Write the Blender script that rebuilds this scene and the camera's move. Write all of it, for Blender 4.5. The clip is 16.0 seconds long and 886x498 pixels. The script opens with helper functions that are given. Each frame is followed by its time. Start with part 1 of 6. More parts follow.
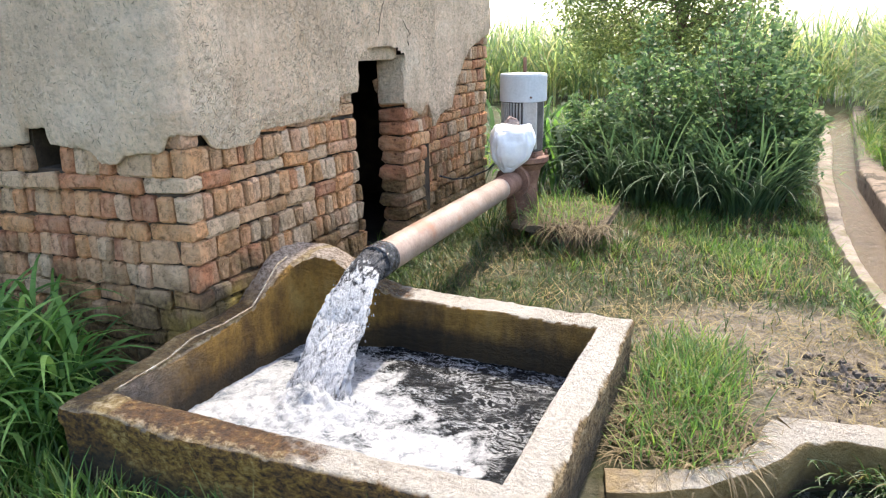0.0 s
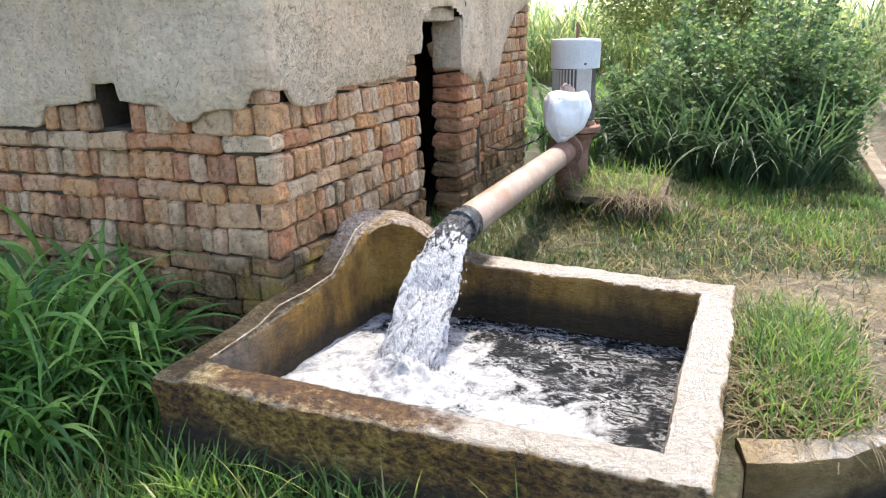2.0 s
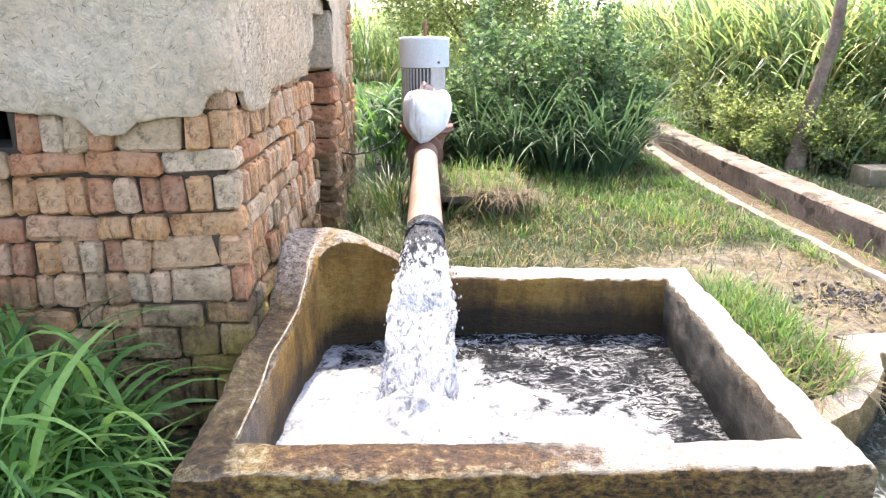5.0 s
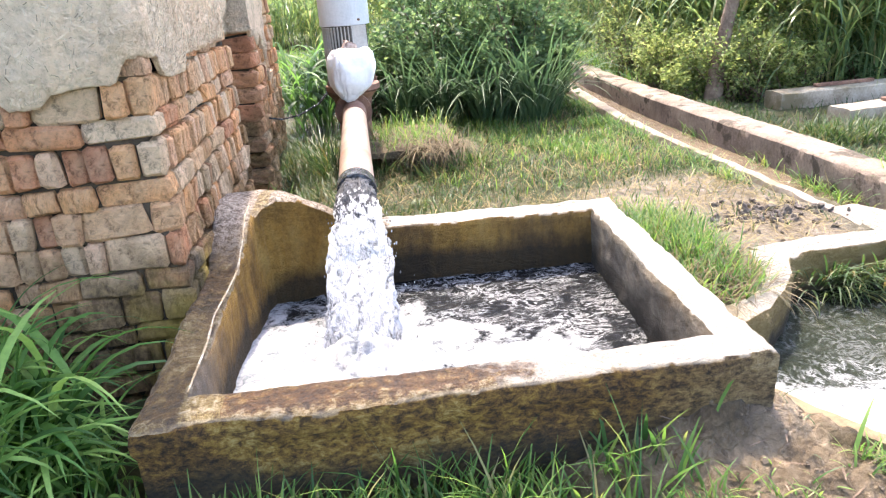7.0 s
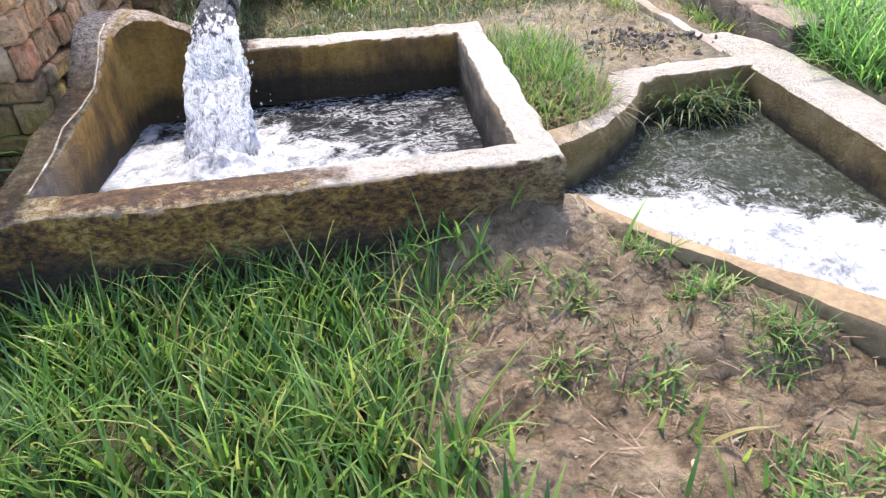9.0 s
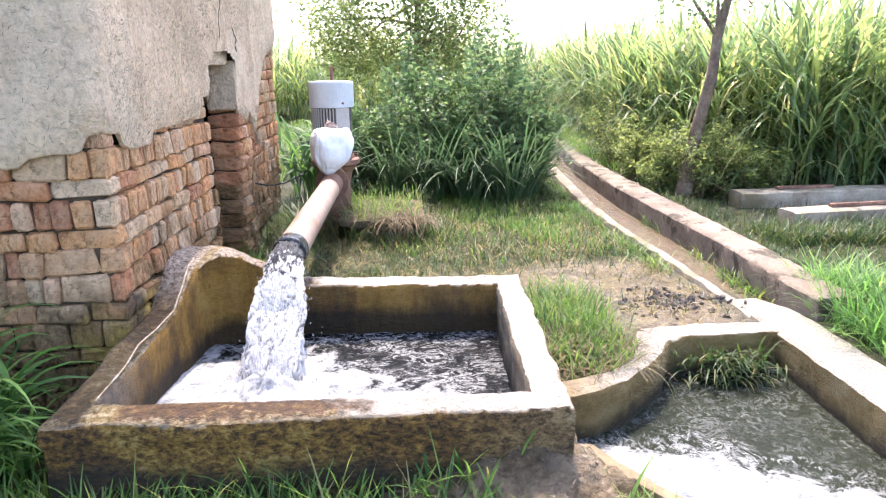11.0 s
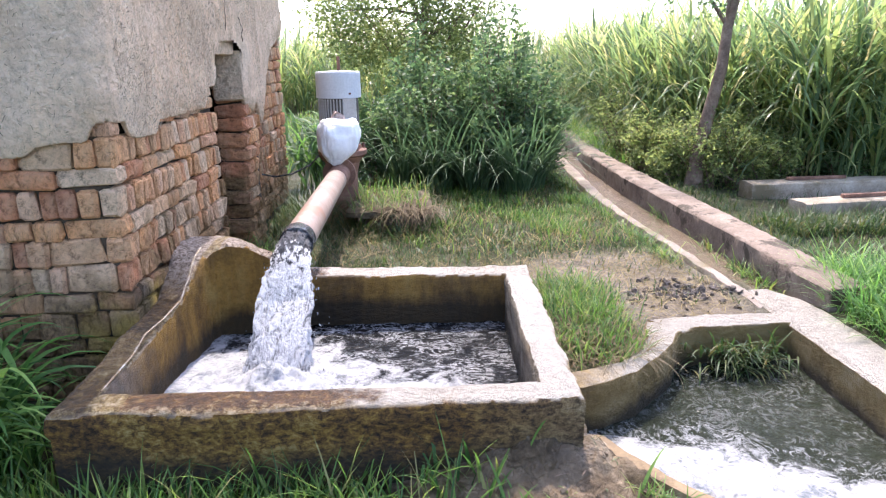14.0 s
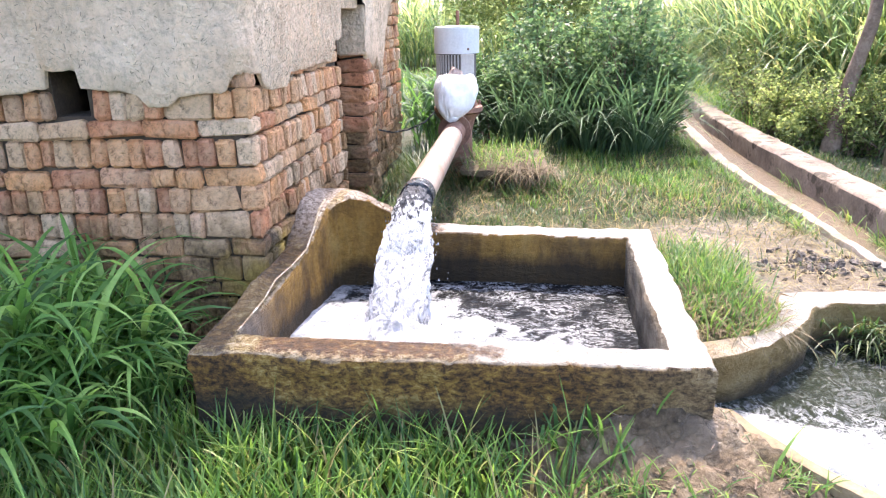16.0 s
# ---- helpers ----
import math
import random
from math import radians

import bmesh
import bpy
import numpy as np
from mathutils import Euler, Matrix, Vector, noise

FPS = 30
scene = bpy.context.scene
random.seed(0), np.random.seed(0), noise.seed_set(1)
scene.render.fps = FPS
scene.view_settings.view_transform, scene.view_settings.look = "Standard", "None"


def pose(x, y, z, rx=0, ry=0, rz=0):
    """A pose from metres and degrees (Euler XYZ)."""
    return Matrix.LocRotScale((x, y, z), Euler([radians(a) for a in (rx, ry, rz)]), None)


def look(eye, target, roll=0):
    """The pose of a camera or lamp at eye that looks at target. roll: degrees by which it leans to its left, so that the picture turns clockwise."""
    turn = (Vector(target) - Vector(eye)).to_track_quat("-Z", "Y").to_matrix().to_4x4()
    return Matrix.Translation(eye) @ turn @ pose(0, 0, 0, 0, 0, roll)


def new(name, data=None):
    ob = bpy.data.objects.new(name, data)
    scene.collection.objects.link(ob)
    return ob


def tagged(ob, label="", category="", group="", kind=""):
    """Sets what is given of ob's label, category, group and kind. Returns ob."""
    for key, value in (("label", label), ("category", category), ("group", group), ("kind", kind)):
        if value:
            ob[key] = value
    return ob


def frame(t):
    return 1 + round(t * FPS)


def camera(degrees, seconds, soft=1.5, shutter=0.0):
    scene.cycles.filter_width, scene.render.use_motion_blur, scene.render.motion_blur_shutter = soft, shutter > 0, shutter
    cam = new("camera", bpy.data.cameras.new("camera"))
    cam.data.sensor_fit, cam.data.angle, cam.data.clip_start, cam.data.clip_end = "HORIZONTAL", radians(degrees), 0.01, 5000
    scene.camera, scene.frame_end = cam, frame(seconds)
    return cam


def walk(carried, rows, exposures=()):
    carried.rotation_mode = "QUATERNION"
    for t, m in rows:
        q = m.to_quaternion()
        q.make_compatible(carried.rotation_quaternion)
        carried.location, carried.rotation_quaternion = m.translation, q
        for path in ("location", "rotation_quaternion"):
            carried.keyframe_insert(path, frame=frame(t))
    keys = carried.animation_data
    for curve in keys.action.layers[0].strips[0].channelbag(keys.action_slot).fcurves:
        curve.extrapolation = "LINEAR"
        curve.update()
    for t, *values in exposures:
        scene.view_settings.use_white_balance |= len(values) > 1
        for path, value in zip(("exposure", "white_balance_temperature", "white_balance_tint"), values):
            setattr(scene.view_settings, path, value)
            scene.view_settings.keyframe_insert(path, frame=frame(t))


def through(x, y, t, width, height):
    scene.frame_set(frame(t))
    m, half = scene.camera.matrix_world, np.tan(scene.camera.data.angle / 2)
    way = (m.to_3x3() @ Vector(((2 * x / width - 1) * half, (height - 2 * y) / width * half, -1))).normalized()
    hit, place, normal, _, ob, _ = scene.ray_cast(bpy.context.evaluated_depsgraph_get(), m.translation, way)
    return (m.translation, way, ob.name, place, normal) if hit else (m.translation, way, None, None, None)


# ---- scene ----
cam = camera(65.2, 16.0, soft=1.2)
PATH = [
    (0, (-0.144, -0.179, 1.65), (-0.913, 1.578, 1.081), -1.2),
    (0.5, (-0.17, -0.171, 1.643), (-0.894, 1.595, 1.044), 0.8),
    (1, (-0.258, -0.271, 1.63), (-0.939, 1.504, 1.008), -2.0),
    (1.5, (-0.411, -0.263, 1.58), (-1.126, 1.476, 0.9), -0.1),
    (2, (-0.604, -0.228, 1.519), (-1.349, 1.525, 0.909), -1.2),
    (2.5, (-0.847, -0.232, 1.501), (-1.488, 1.582, 0.955), -3.8),
    (3, (-1.157, -0.283, 1.49), (-1.543, 1.571, 0.847), -5.1),
    (3.5, (-1.429, -0.213, 1.47), (-1.678, 1.666, 0.831), -4.2),
    (4, (-1.608, -0.165, 1.471), (-1.76, 1.683, 0.721), -3.2),
    (4.2, (-1.66, -0.152, 1.49), (-1.663, 1.722, 0.791), -0.1),
    (6.3, (-1.674, -0.186, 1.464), (-1.661, 1.727, 0.88), -0.6),
    (6.5, (-1.661, -0.224, 1.459), (-1.603, 1.676, 0.838), -1.8),
    (7, (-1.623, -0.269, 1.452), (-1.472, 1.591, 0.733), -4.3),
    (7.5, (-1.433, -0.422, 1.404), (-1.176, 1.314, 0.445), -7.0),
    (8, (-1.334, -0.44, 1.43), (-1.084, 1.257, 0.403), -6.8),
    (8.5, (-1.385, -0.514, 1.405), (-1.05, 1.149, 0.346), -3.7),
    (9, (-1.216, -0.555, 1.42), (-1.007, 1.088, 0.299), -3.2),
    (9.5, (-1.122, -0.651, 1.526), (-0.977, 1.124, 0.617), 1.3),
    (10, (-1.09, -0.76, 1.557), (-1.03, 1.128, 0.9), -0.3),
    (10.2, (-1.089, -0.771, 1.562), (-1.004, 1.134, 0.957), -0.4),
    (12.3, (-1.085, -0.765, 1.545), (-1.042, 1.173, 1.049), -1.3),
    (12.5, (-1.087, -0.789, 1.544), (-1.037, 1.145, 1.038), -1.3),
    (13, (-1.08, -0.751, 1.546), (-1.021, 1.179, 1.022), -1.2),
    (13.5, (-1.086, -0.745, 1.54), (-1.034, 1.186, 1.024), -1.0),
    (14, (-1.091, -0.746, 1.536), (-1.04, 1.179, 0.995), -0.9),
    (14.5, (-1.111, -0.779, 1.536), (-1.108, 1.143, 0.982), -0.8),
    (15, (-1.133, -0.771, 1.531), (-1.188, 1.138, 0.938), -0.5),
    (15.5, (-1.16, -0.755, 1.525), (-1.341, 1.139, 0.911), -0.7),
    (16, (-1.188, -0.722, 1.515), (-1.424, 1.157, 0.871), -1.1),
]
EXPOSURES = [(0, 2.38, 6830, 12), (2.5, 2.52, 6770, 12), (3.0, 3.0, 6850, 16), (7.0, 3.05, 6850, 16), (7.5, 2.7, 6450, 15), (8.5, 2.42, 6300, 16), (9.0, 2.48, 6400, 16), (9.5, 2.65, 6550, 16), (10.0, 3.0, 6700, 17), (12.5, 2.43, 6350, 20), (13.5, 2.38, 6300, 21), (14.5, 2.50, 6350, 20), (15.5, 2.80, 6480, 20), (16, 3.05, 6550, 20)]
walk(cam, [(t, look(eye, target, roll)) for t, eye, target, roll in PATH], EXPOSURES)

# ---- daylight ----
SUN_TO = Vector((0.01, 1.0, 1.9)).normalized()
world = bpy.data.worlds.new("daylight")
scene.world = world
world.use_nodes = True
wn = world.node_tree
sky = wn.nodes.new("ShaderNodeTexSky")
sky.sky_type, sky.sun_disc = "NISHITA", False
sky.sun_elevation, sky.sun_rotation = math.asin(SUN_TO.z), math.atan2(SUN_TO.x, SUN_TO.y)
sky.air_density, sky.dust_density, sky.ozone_density = 0.8, 2.0, 0.6
wn.links.new(sky.outputs[0], wn.nodes["Background"].inputs[0])
wn.nodes["Background"].inputs[1].default_value = 0.16
sun = new("sun", bpy.data.lights.new("sun", "SUN"))
sun.data.energy, sun.data.angle, sun.data.color = 1.7, radians(1.2), (1.0, 0.92, 0.80)
sun.matrix_world = look(SUN_TO * 30, (0, 0, 0))


# ---- materials ----
def node(nt, kind, values=None, **attrs):
    n = nt.nodes.new(kind)
    for k, v in (values or {}).items():
        n.inputs[k].default_value = v
    if "operation" in attrs:
        n.operation = attrs["operation"]
    if "blend" in attrs:
        n.blend_type = attrs["blend"]
    if "data_type" in attrs:
        n.data_type = attrs["data_type"]
    return n


def ramp(nt, source, stops):
    r = nt.nodes.new("ShaderNodeValToRGB")
    els = r.color_ramp.elements
    while len(els) < len(stops):
        els.new(0.5)
    for e, (p, c) in zip(els, stops):
        e.position, e.color = p, (*c, 1) if len(c) == 3 else c
    nt.links.new(source, r.inputs[0])
    return r.outputs[0]


def grey(v):
    return (v, v, v)


def noise_of(nt, scale, detail=4.0, rough=0.6, stretch=None, space="Object", distort=0.0):
    co = nt.nodes.new("ShaderNodeTexCoord")
    out = co.outputs[space]
    if stretch:
        mp = nt.nodes.new("ShaderNodeMapping")
        mp.inputs["Scale"].default_value = stretch
        nt.links.new(out, mp.inputs[0])
        out = mp.outputs[0]
    t = node(nt, "ShaderNodeTexNoise", {"Scale": scale, "Detail": detail, "Roughness": rough, "Distortion": distort})
    nt.links.new(out, t.inputs["Vector"])
    return t.outputs[0]


def mix(nt, fac, a, b, blend="MIX"):
    m = nt.nodes.new("ShaderNodeMix")
    m.data_type, m.blend_type = "RGBA", blend
    for v, sock in ((fac, m.inputs[0]), (a, m.inputs[6]), (b, m.inputs[7])):
        if isinstance(v, (int, float)):
            sock.default_value = v
        elif isinstance(v, tuple):
            sock.default_value = (*v, 1)
        else:
            nt.links.new(v, sock)
    return m.outputs[2]


def math_of(nt, op, a, b=0.0):
    m = nt.nodes.new("ShaderNodeMath")
    m.operation = op
    for v, sock in ((a, m.inputs[0]), (b, m.inputs[1])):
        if isinstance(v, (int, float)):
            sock.default_value = v
        else:
            nt.links.new(v, sock)
    return m.outputs[0]


def start_material(name, rough=0.8, metal=0.0, spec=0.4):
    m = bpy.data.materials.new(name)
    m.use_nodes = True
    nt = m.node_tree
    p = nt.nodes["Principled BSDF"]
    p.inputs["Roughness"].default_value = rough
    p.inputs["Metallic"].default_value = metal
    p.inputs["Specular IOR Level"].default_value = spec
    return m, nt, p


def bump(nt, p, height, strength=0.5, dist=0.01):
    b = node(nt, "ShaderNodeBump", {"Strength": strength, "Distance": dist})
    nt.links.new(height, b.inputs["Height"])
    nt.links.new(b.outputs[0], p.inputs["Normal"])


def mottled(name, dark, mid, light, big=2.0, small=40.0, rough=0.85, depth=0.6, dist=0.008, metal=0.0, stain=None, stain_at=(0.52, 0.68), stain_scale=1.3, random_hue=0.0):
    """A worn surface: three tones over a coarse and a fine noise, an optional stain, relief."""
    m, nt, p = start_material(name, rough, metal)
    a, b = noise_of(nt, big, 5), noise_of(nt, small, 6, 0.7)
    both = math_of(nt, "ADD", math_of(nt, "MULTIPLY", a, 0.6), math_of(nt, "MULTIPLY", b, 0.4))
    col = ramp(nt, both, [(0.36, dark), (0.5, mid), (0.64, light)])
    if stain:
        f = ramp(nt, noise_of(nt, stain_scale, 6, 0.65), [(stain_at[0], grey(0)), (stain_at[1], grey(1))])
        col = mix(nt, f, col, stain)
    if random_hue:
        oi = nt.nodes.new("ShaderNodeObjectInfo")
        v = math_of(nt, "ADD", math_of(nt, "MULTIPLY", oi.outputs["Random"], random_hue), 1 - random_hue / 2)
        hsv = node(nt, "ShaderNodeHueSaturation")
        nt.links.new(v, hsv.inputs["Value"])
        nt.links.new(col, hsv.inputs["Color"])
        col = hsv.outputs[0]
    nt.links.new(col, p.inputs["Base Color"])
    bump(nt, p, both, depth, dist)
    return m


def leafy(name, stops, through=0.35, rough=0.45, vein=60.0, glow_hue=0.495):
    """Leaves and blades: each its own tone, light shining through."""
    m, nt, p = start_material(name, rough, 0, 0.35)
    geo = nt.nodes.new("ShaderNodeNewGeometry")
    col = ramp(nt, geo.outputs["Random Per Island"], stops)
    n = noise_of(nt, vein, 3)
    col = mix(nt, 0.35, col, ramp(nt, n, [(0.3, grey(0.35)), (0.7, grey(1))]), "MULTIPLY")
    nt.links.new(col, p.inputs["Base Color"])
    tr = nt.nodes.new("ShaderNodeBsdfTranslucent")
    hs = node(nt, "ShaderNodeHueSaturation", {"Hue": glow_hue, "Saturation": 1.05, "Value": 1.8})
    nt.links.new(col, hs.inputs["Color"])
    nt.links.new(hs.outputs[0], tr.inputs["Color"])
    mx = node(nt, "ShaderNodeMixShader", {0: through})
    nt.links.new(p.outputs[0], mx.inputs[1])
    nt.links.new(tr.outputs[0], mx.inputs[2])
    nt.links.new(mx.outputs[0], nt.nodes["Material Output"].inputs[0])
    return m


def plaster_material():
    """Mud plaster with chopped straw in it."""
    m, nt, p = start_material("mud_plaster", 0.95, 0, 0.2)
    big, mid, fine = noise_of(nt, 1.6, 5), noise_of(nt, 7, 6, 0.65), noise_of(nt, 32, 7, 0.8)
    col = ramp(nt, big, [(0.3, (0.68, 0.50, 0.33)), (0.5, (0.82, 0.61, 0.41)), (0.72, (0.86, 0.69, 0.49))])
    col = mix(nt, 0.5, col, ramp(nt, mid, [(0.3, grey(0.80)), (0.6, grey(1.0))]), "MULTIPLY")
    col = mix(nt, 0.5, col, ramp(nt, fine, [(0.38, grey(0.48)), (0.49, grey(0.98)), (0.60, grey(1.16))]), "MULTIPLY")
    straw = noise_of(nt, 26, 4, 0.65, (0.7, 0.7, 1.3), distort=2.2)
    straw_b = noise_of(nt, 30, 4, 0.65, (1.3, 1.3, 0.6), distort=2.2)
    s = math_of(nt, "MAXIMUM", straw, straw_b)
    col = mix(nt, ramp(nt, s, [(0.60, grey(0)), (0.66, grey(0.4))]), col, (0.86, 0.71, 0.50))
    pit = ramp(nt, noise_of(nt, 19, 6, 0.75, distort=1.6), [(0.32, grey(0.75)), (0.40, grey(0))])
    col = mix(nt, pit, col, (0.27, 0.195, 0.125))
    run = noise_of(nt, 2.6, 6, 0.7, (1.5, 1.5, 0.45), distort=0.8)
    col = mix(nt, 0.55, col, ramp(nt, run, [(0.34, (0.70, 0.68, 0.64)), (0.52, (1.0, 1.0, 1.0)), (0.66, (1.08, 1.03, 0.95))]), "MULTIPLY")
    nt.links.new(col, p.inputs["Base Color"])
    h = math_of(nt, "ADD", math_of(nt, "ADD", math_of(nt, "MULTIPLY", fine, 0.6), math_of(nt, "MULTIPLY", s, 0.6)), math_of(nt, "MULTIPLY", mid, 1.6))
    bump(nt, p, h, 1.0, 0.042)
    return m


def brick_material(name="old_brick", red=0.0):
    m, nt, p = start_material(name, 0.92, 0, 0.2)
    oi = nt.nodes.new("ShaderNodeObjectInfo")
    base = ramp(nt, oi.outputs["Random"], [(0.0, (0.33, 0.125, 0.065)), (0.13, (0.52, 0.195, 0.085)), (0.28, (0.70, 0.33, 0.125)), (0.40, (0.60, 0.33, 0.16)), (0.54, (0.58, 0.385, 0.22)), (0.66, (0.74, 0.55, 0.36)), (0.78, (0.56, 0.235, 0.11)), (0.90, (0.68, 0.36, 0.16)), (1.0, (0.42, 0.25, 0.145))])
    base = mix(nt, 0.25, base, (0.50, 0.30, 0.17))
    base = mix(nt, red, base, (0.40, 0.16, 0.08))
    fine, big = noise_of(nt, 45, 6, 0.75), noise_of(nt, 9, 5)
    pit = noise_of(nt, 34, 7, 0.82, distort=0.4)
    col = mix(nt, 0.9, base, ramp(nt, pit, [(0.37, grey(0.34)), (0.46, grey(0.98)), (0.58, grey(1.32))]), "MULTIPLY")
    dust = ramp(nt, big, [(0.50, grey(0)), (0.72, grey(0.42))])
    col = mix(nt, dust, col, (0.60, 0.44, 0.28))
    co = nt.nodes.new("ShaderNodeNewGeometry")
    sep = nt.nodes.new("ShaderNodeSeparateXYZ")
    nt.links.new(co.outputs["Position"], sep.inputs[0])
    nz = nt.nodes.new("ShaderNodeTexNoise")
    nz.inputs["Scale"].default_value, nz.inputs["Detail"].default_value = 3.5, 5
    nt.links.new(co.outputs["Position"], nz.inputs["Vector"])
    low = math_of(nt, "ADD", math_of(nt, "MULTIPLY", sep.outputs[2], -0.95), math_of(nt, "MULTIPLY", nz.outputs[0], 1.7))
    moss = ramp(nt, low, [(0.12, grey(0)), (0.46, grey(0.88))])
    tint = ramp(nt, fine, [(0.4, (0.075, 0.050, 0.026)), (0.6, (0.27, 0.180, 0.080))])
    col = mix(nt, moss, col, tint)
    # splashed corner beside the tank: yellow algae and one black patch
    for spot, reach, tone in (((-2.33, 2.22, 0.30), 0.34, (0.47, 0.31, 0.065)), ((-2.33, 2.16, 0.52), 0.13, (0.045, 0.04, 0.036))):
        d = nt.nodes.new("ShaderNodeVectorMath")
        d.operation = "DISTANCE"
        nt.links.new(co.outputs["Position"], d.inputs[0])
        d.inputs[1].default_value = spot
        near = math_of(nt, "ADD", math_of(nt, "SUBTRACT", 1.0, math_of(nt, "DIVIDE", d.outputs["Value"], reach)), math_of(nt, "MULTIPLY", math_of(nt, "SUBTRACT", nz.outputs[0], 0.5), 2.0))
        col = mix(nt, ramp(nt, near, [(0.15, grey(0)), (0.5, grey(0.75))]), col, mix(nt, 0.6, tone, ramp(nt, pit, [(0.36, grey(0.4)), (0.6, grey(1.2))]), "MULTIPLY"))
    nt.links.new(col, p.inputs["Base Color"])
    bump(nt, p, math_of(nt, "ADD", math_of(nt, "MULTIPLY", pit, 1.3), math_of(nt, "MULTIPLY", big, 1.8)), 1.0, 0.024)
    return m


def tank_material(name="stained_cement", algae=1.0, tide_at=0.275, wash=0.0):
    """Cement of the tanks: pale on the rim, rust and algae down the sides, a dark band at the water."""
    m, nt, p = start_material(name, 0.8, 0, 0.4)
    geo = nt.nodes.new("ShaderNodeNewGeometry")
    sepn = nt.nodes.new("ShaderNodeSeparateXYZ")
    nt.links.new(geo.outputs["Normal"], sepn.inputs[0])
    at = nt.nodes.new("ShaderNodeSeparateXYZ")
    nt.links.new(geo.outputs["Position"], at.inputs[0])

    def clamp(v, low=0.0, high=1.0):
        return math_of(nt, "MINIMUM", math_of(nt, "MAXIMUM", v, low), high)

    def scaled(v, by, add=0.0):
        return math_of(nt, "ADD", math_of(nt, "MULTIPLY", v, by), add)

    big, mid, fine = noise_of(nt, 2.6, 6, 0.65), noise_of(nt, 8.5, 7, 0.70, (0.75, 0.75, 1.7), distort=0.4), noise_of(nt, 38, 6, 0.75)
    crumb = noise_of(nt, 34, 9, 0.74, (0.9, 0.9, 1.4), distort=0.3)
    both = math_of(nt, "ADD", scaled(big, 0.34), math_of(nt, "ADD", scaled(mid, 0.22), scaled(crumb, 0.44)))
    pale = ramp(nt, math_of(nt, "ADD", scaled(fine, 0.6), scaled(big, 0.4)), [(0.33, (0.20, 0.145, 0.085)), (0.39, (0.42, 0.355, 0.265)), (0.46, (0.58, 0.52, 0.42)), (0.60, (0.71, 0.655, 0.555))])
    pale = mix(nt, math_of(nt, "MULTIPLY", wash, 0.6), pale, ramp(nt, both, [(0.40, (0.20, 0.15, 0.10)), (0.48, (0.40, 0.345, 0.27)), (0.60, (0.52, 0.465, 0.385))]))
    # outer sides: lichen and moss on the wet part, bare cement on the dry one
    mossy = ramp(nt, both, [(0.40, (0.060, 0.030, 0.008)), (0.45, (0.135, 0.064, 0.014)), (0.50, (0.25, 0.124, 0.022)), (0.55, (0.40, 0.222, 0.038)), (0.62, (0.56, 0.41, 0.15))])
    bare = ramp(nt, math_of(nt, "ADD", scaled(mid, 0.5), scaled(crumb, 0.5)), [(0.38, (0.12, 0.070, 0.028)), (0.47, (0.27, 0.175, 0.075)), (0.55, (0.39, 0.275, 0.135)), (0.64, (0.52, 0.41, 0.25))])
    side = mix(nt, clamp(math_of(nt, "ADD", scaled(at.outputs[0], 1.9, 2.0), scaled(big, 1.8, -0.9))), mossy, bare)
    side = mix(nt, wash, side, ramp(nt, both, [(0.36, (0.095, 0.052, 0.013)), (0.47, (0.30, 0.175, 0.045)), (0.60, (0.50, 0.335, 0.12))]))
    side = mix(nt, 0.85, side, ramp(nt, crumb, [(0.40, grey(0.34)), (0.47, grey(0.80)), (0.57, grey(1.12))]), "MULTIPLY")
    smooth_wash = ramp(nt, math_of(nt, "ADD", scaled(big, 0.6), scaled(mid, 0.4)), [(0.36, (0.12, 0.076, 0.020)), (0.47, (0.27, 0.182, 0.052)), (0.56, (0.36, 0.260, 0.098)), (0.66, (0.44, 0.35, 0.19))])
    side = mix(nt, math_of(nt, "MULTIPLY", wash, 1.45), side, smooth_wash)
    # inner sides: a smoother rusty film with runs
    within = math_of(nt, "MULTIPLY", math_of(nt, "GREATER_THAN", at.outputs[1], 1.425), math_of(nt, "LESS_THAN", at.outputs[0], -0.62))
    runs = noise_of(nt, 5.0, 6, 0.65, (1, 1, 0.35))
    film = ramp(nt, math_of(nt, "ADD", scaled(runs, 0.65), scaled(big, 0.35)), [(0.36, (0.10, 0.052, 0.012)), (0.46, (0.28, 0.148, 0.026)), (0.54, (0.47, 0.252, 0.042)), (0.64, (0.56, 0.35, 0.09))])
    film = mix(nt, 0.45, film, ramp(nt, fine, [(0.38, grey(0.5)), (0.55, grey(1.1))]), "MULTIPLY")
    # wall facing -x: its shade painted in as a grey-olive tone
    shaded_wall = clamp(math_of(nt, "ADD", scaled(sepn.outputs[0], -0.9), scaled(big, 0.8, -0.35)))
    film = mix(nt, shaded_wall, film, ramp(nt, mid, [(0.38, (0.10, 0.088, 0.066)), (0.6, (0.24, 0.215, 0.17))]))
    fresh = math_of(nt, "MULTIPLY", clamp(scaled(sepn.outputs[0], 1.0)), clamp(math_of(nt, "ADD", scaled(at.outputs[1], -2.6, 5.1), scaled(mid, 1.2, -0.6))))
    film = mix(nt, math_of(nt, "MULTIPLY", fresh, 0.85), film, ramp(nt, runs, [(0.38, (0.15, 0.135, 0.115)), (0.6, (0.27, 0.25, 0.225))]))
    side = mix(nt, math_of(nt, "MULTIPLY", within, 0.92), side, film)
    flat = math_of(nt, "ADD", sepn.outputs[2], scaled(big, 0.8, -0.4))
    f = ramp(nt, flat, [(0.45, grey(0)), (0.8, grey(1))])
    col = mix(nt, f, side, pale)
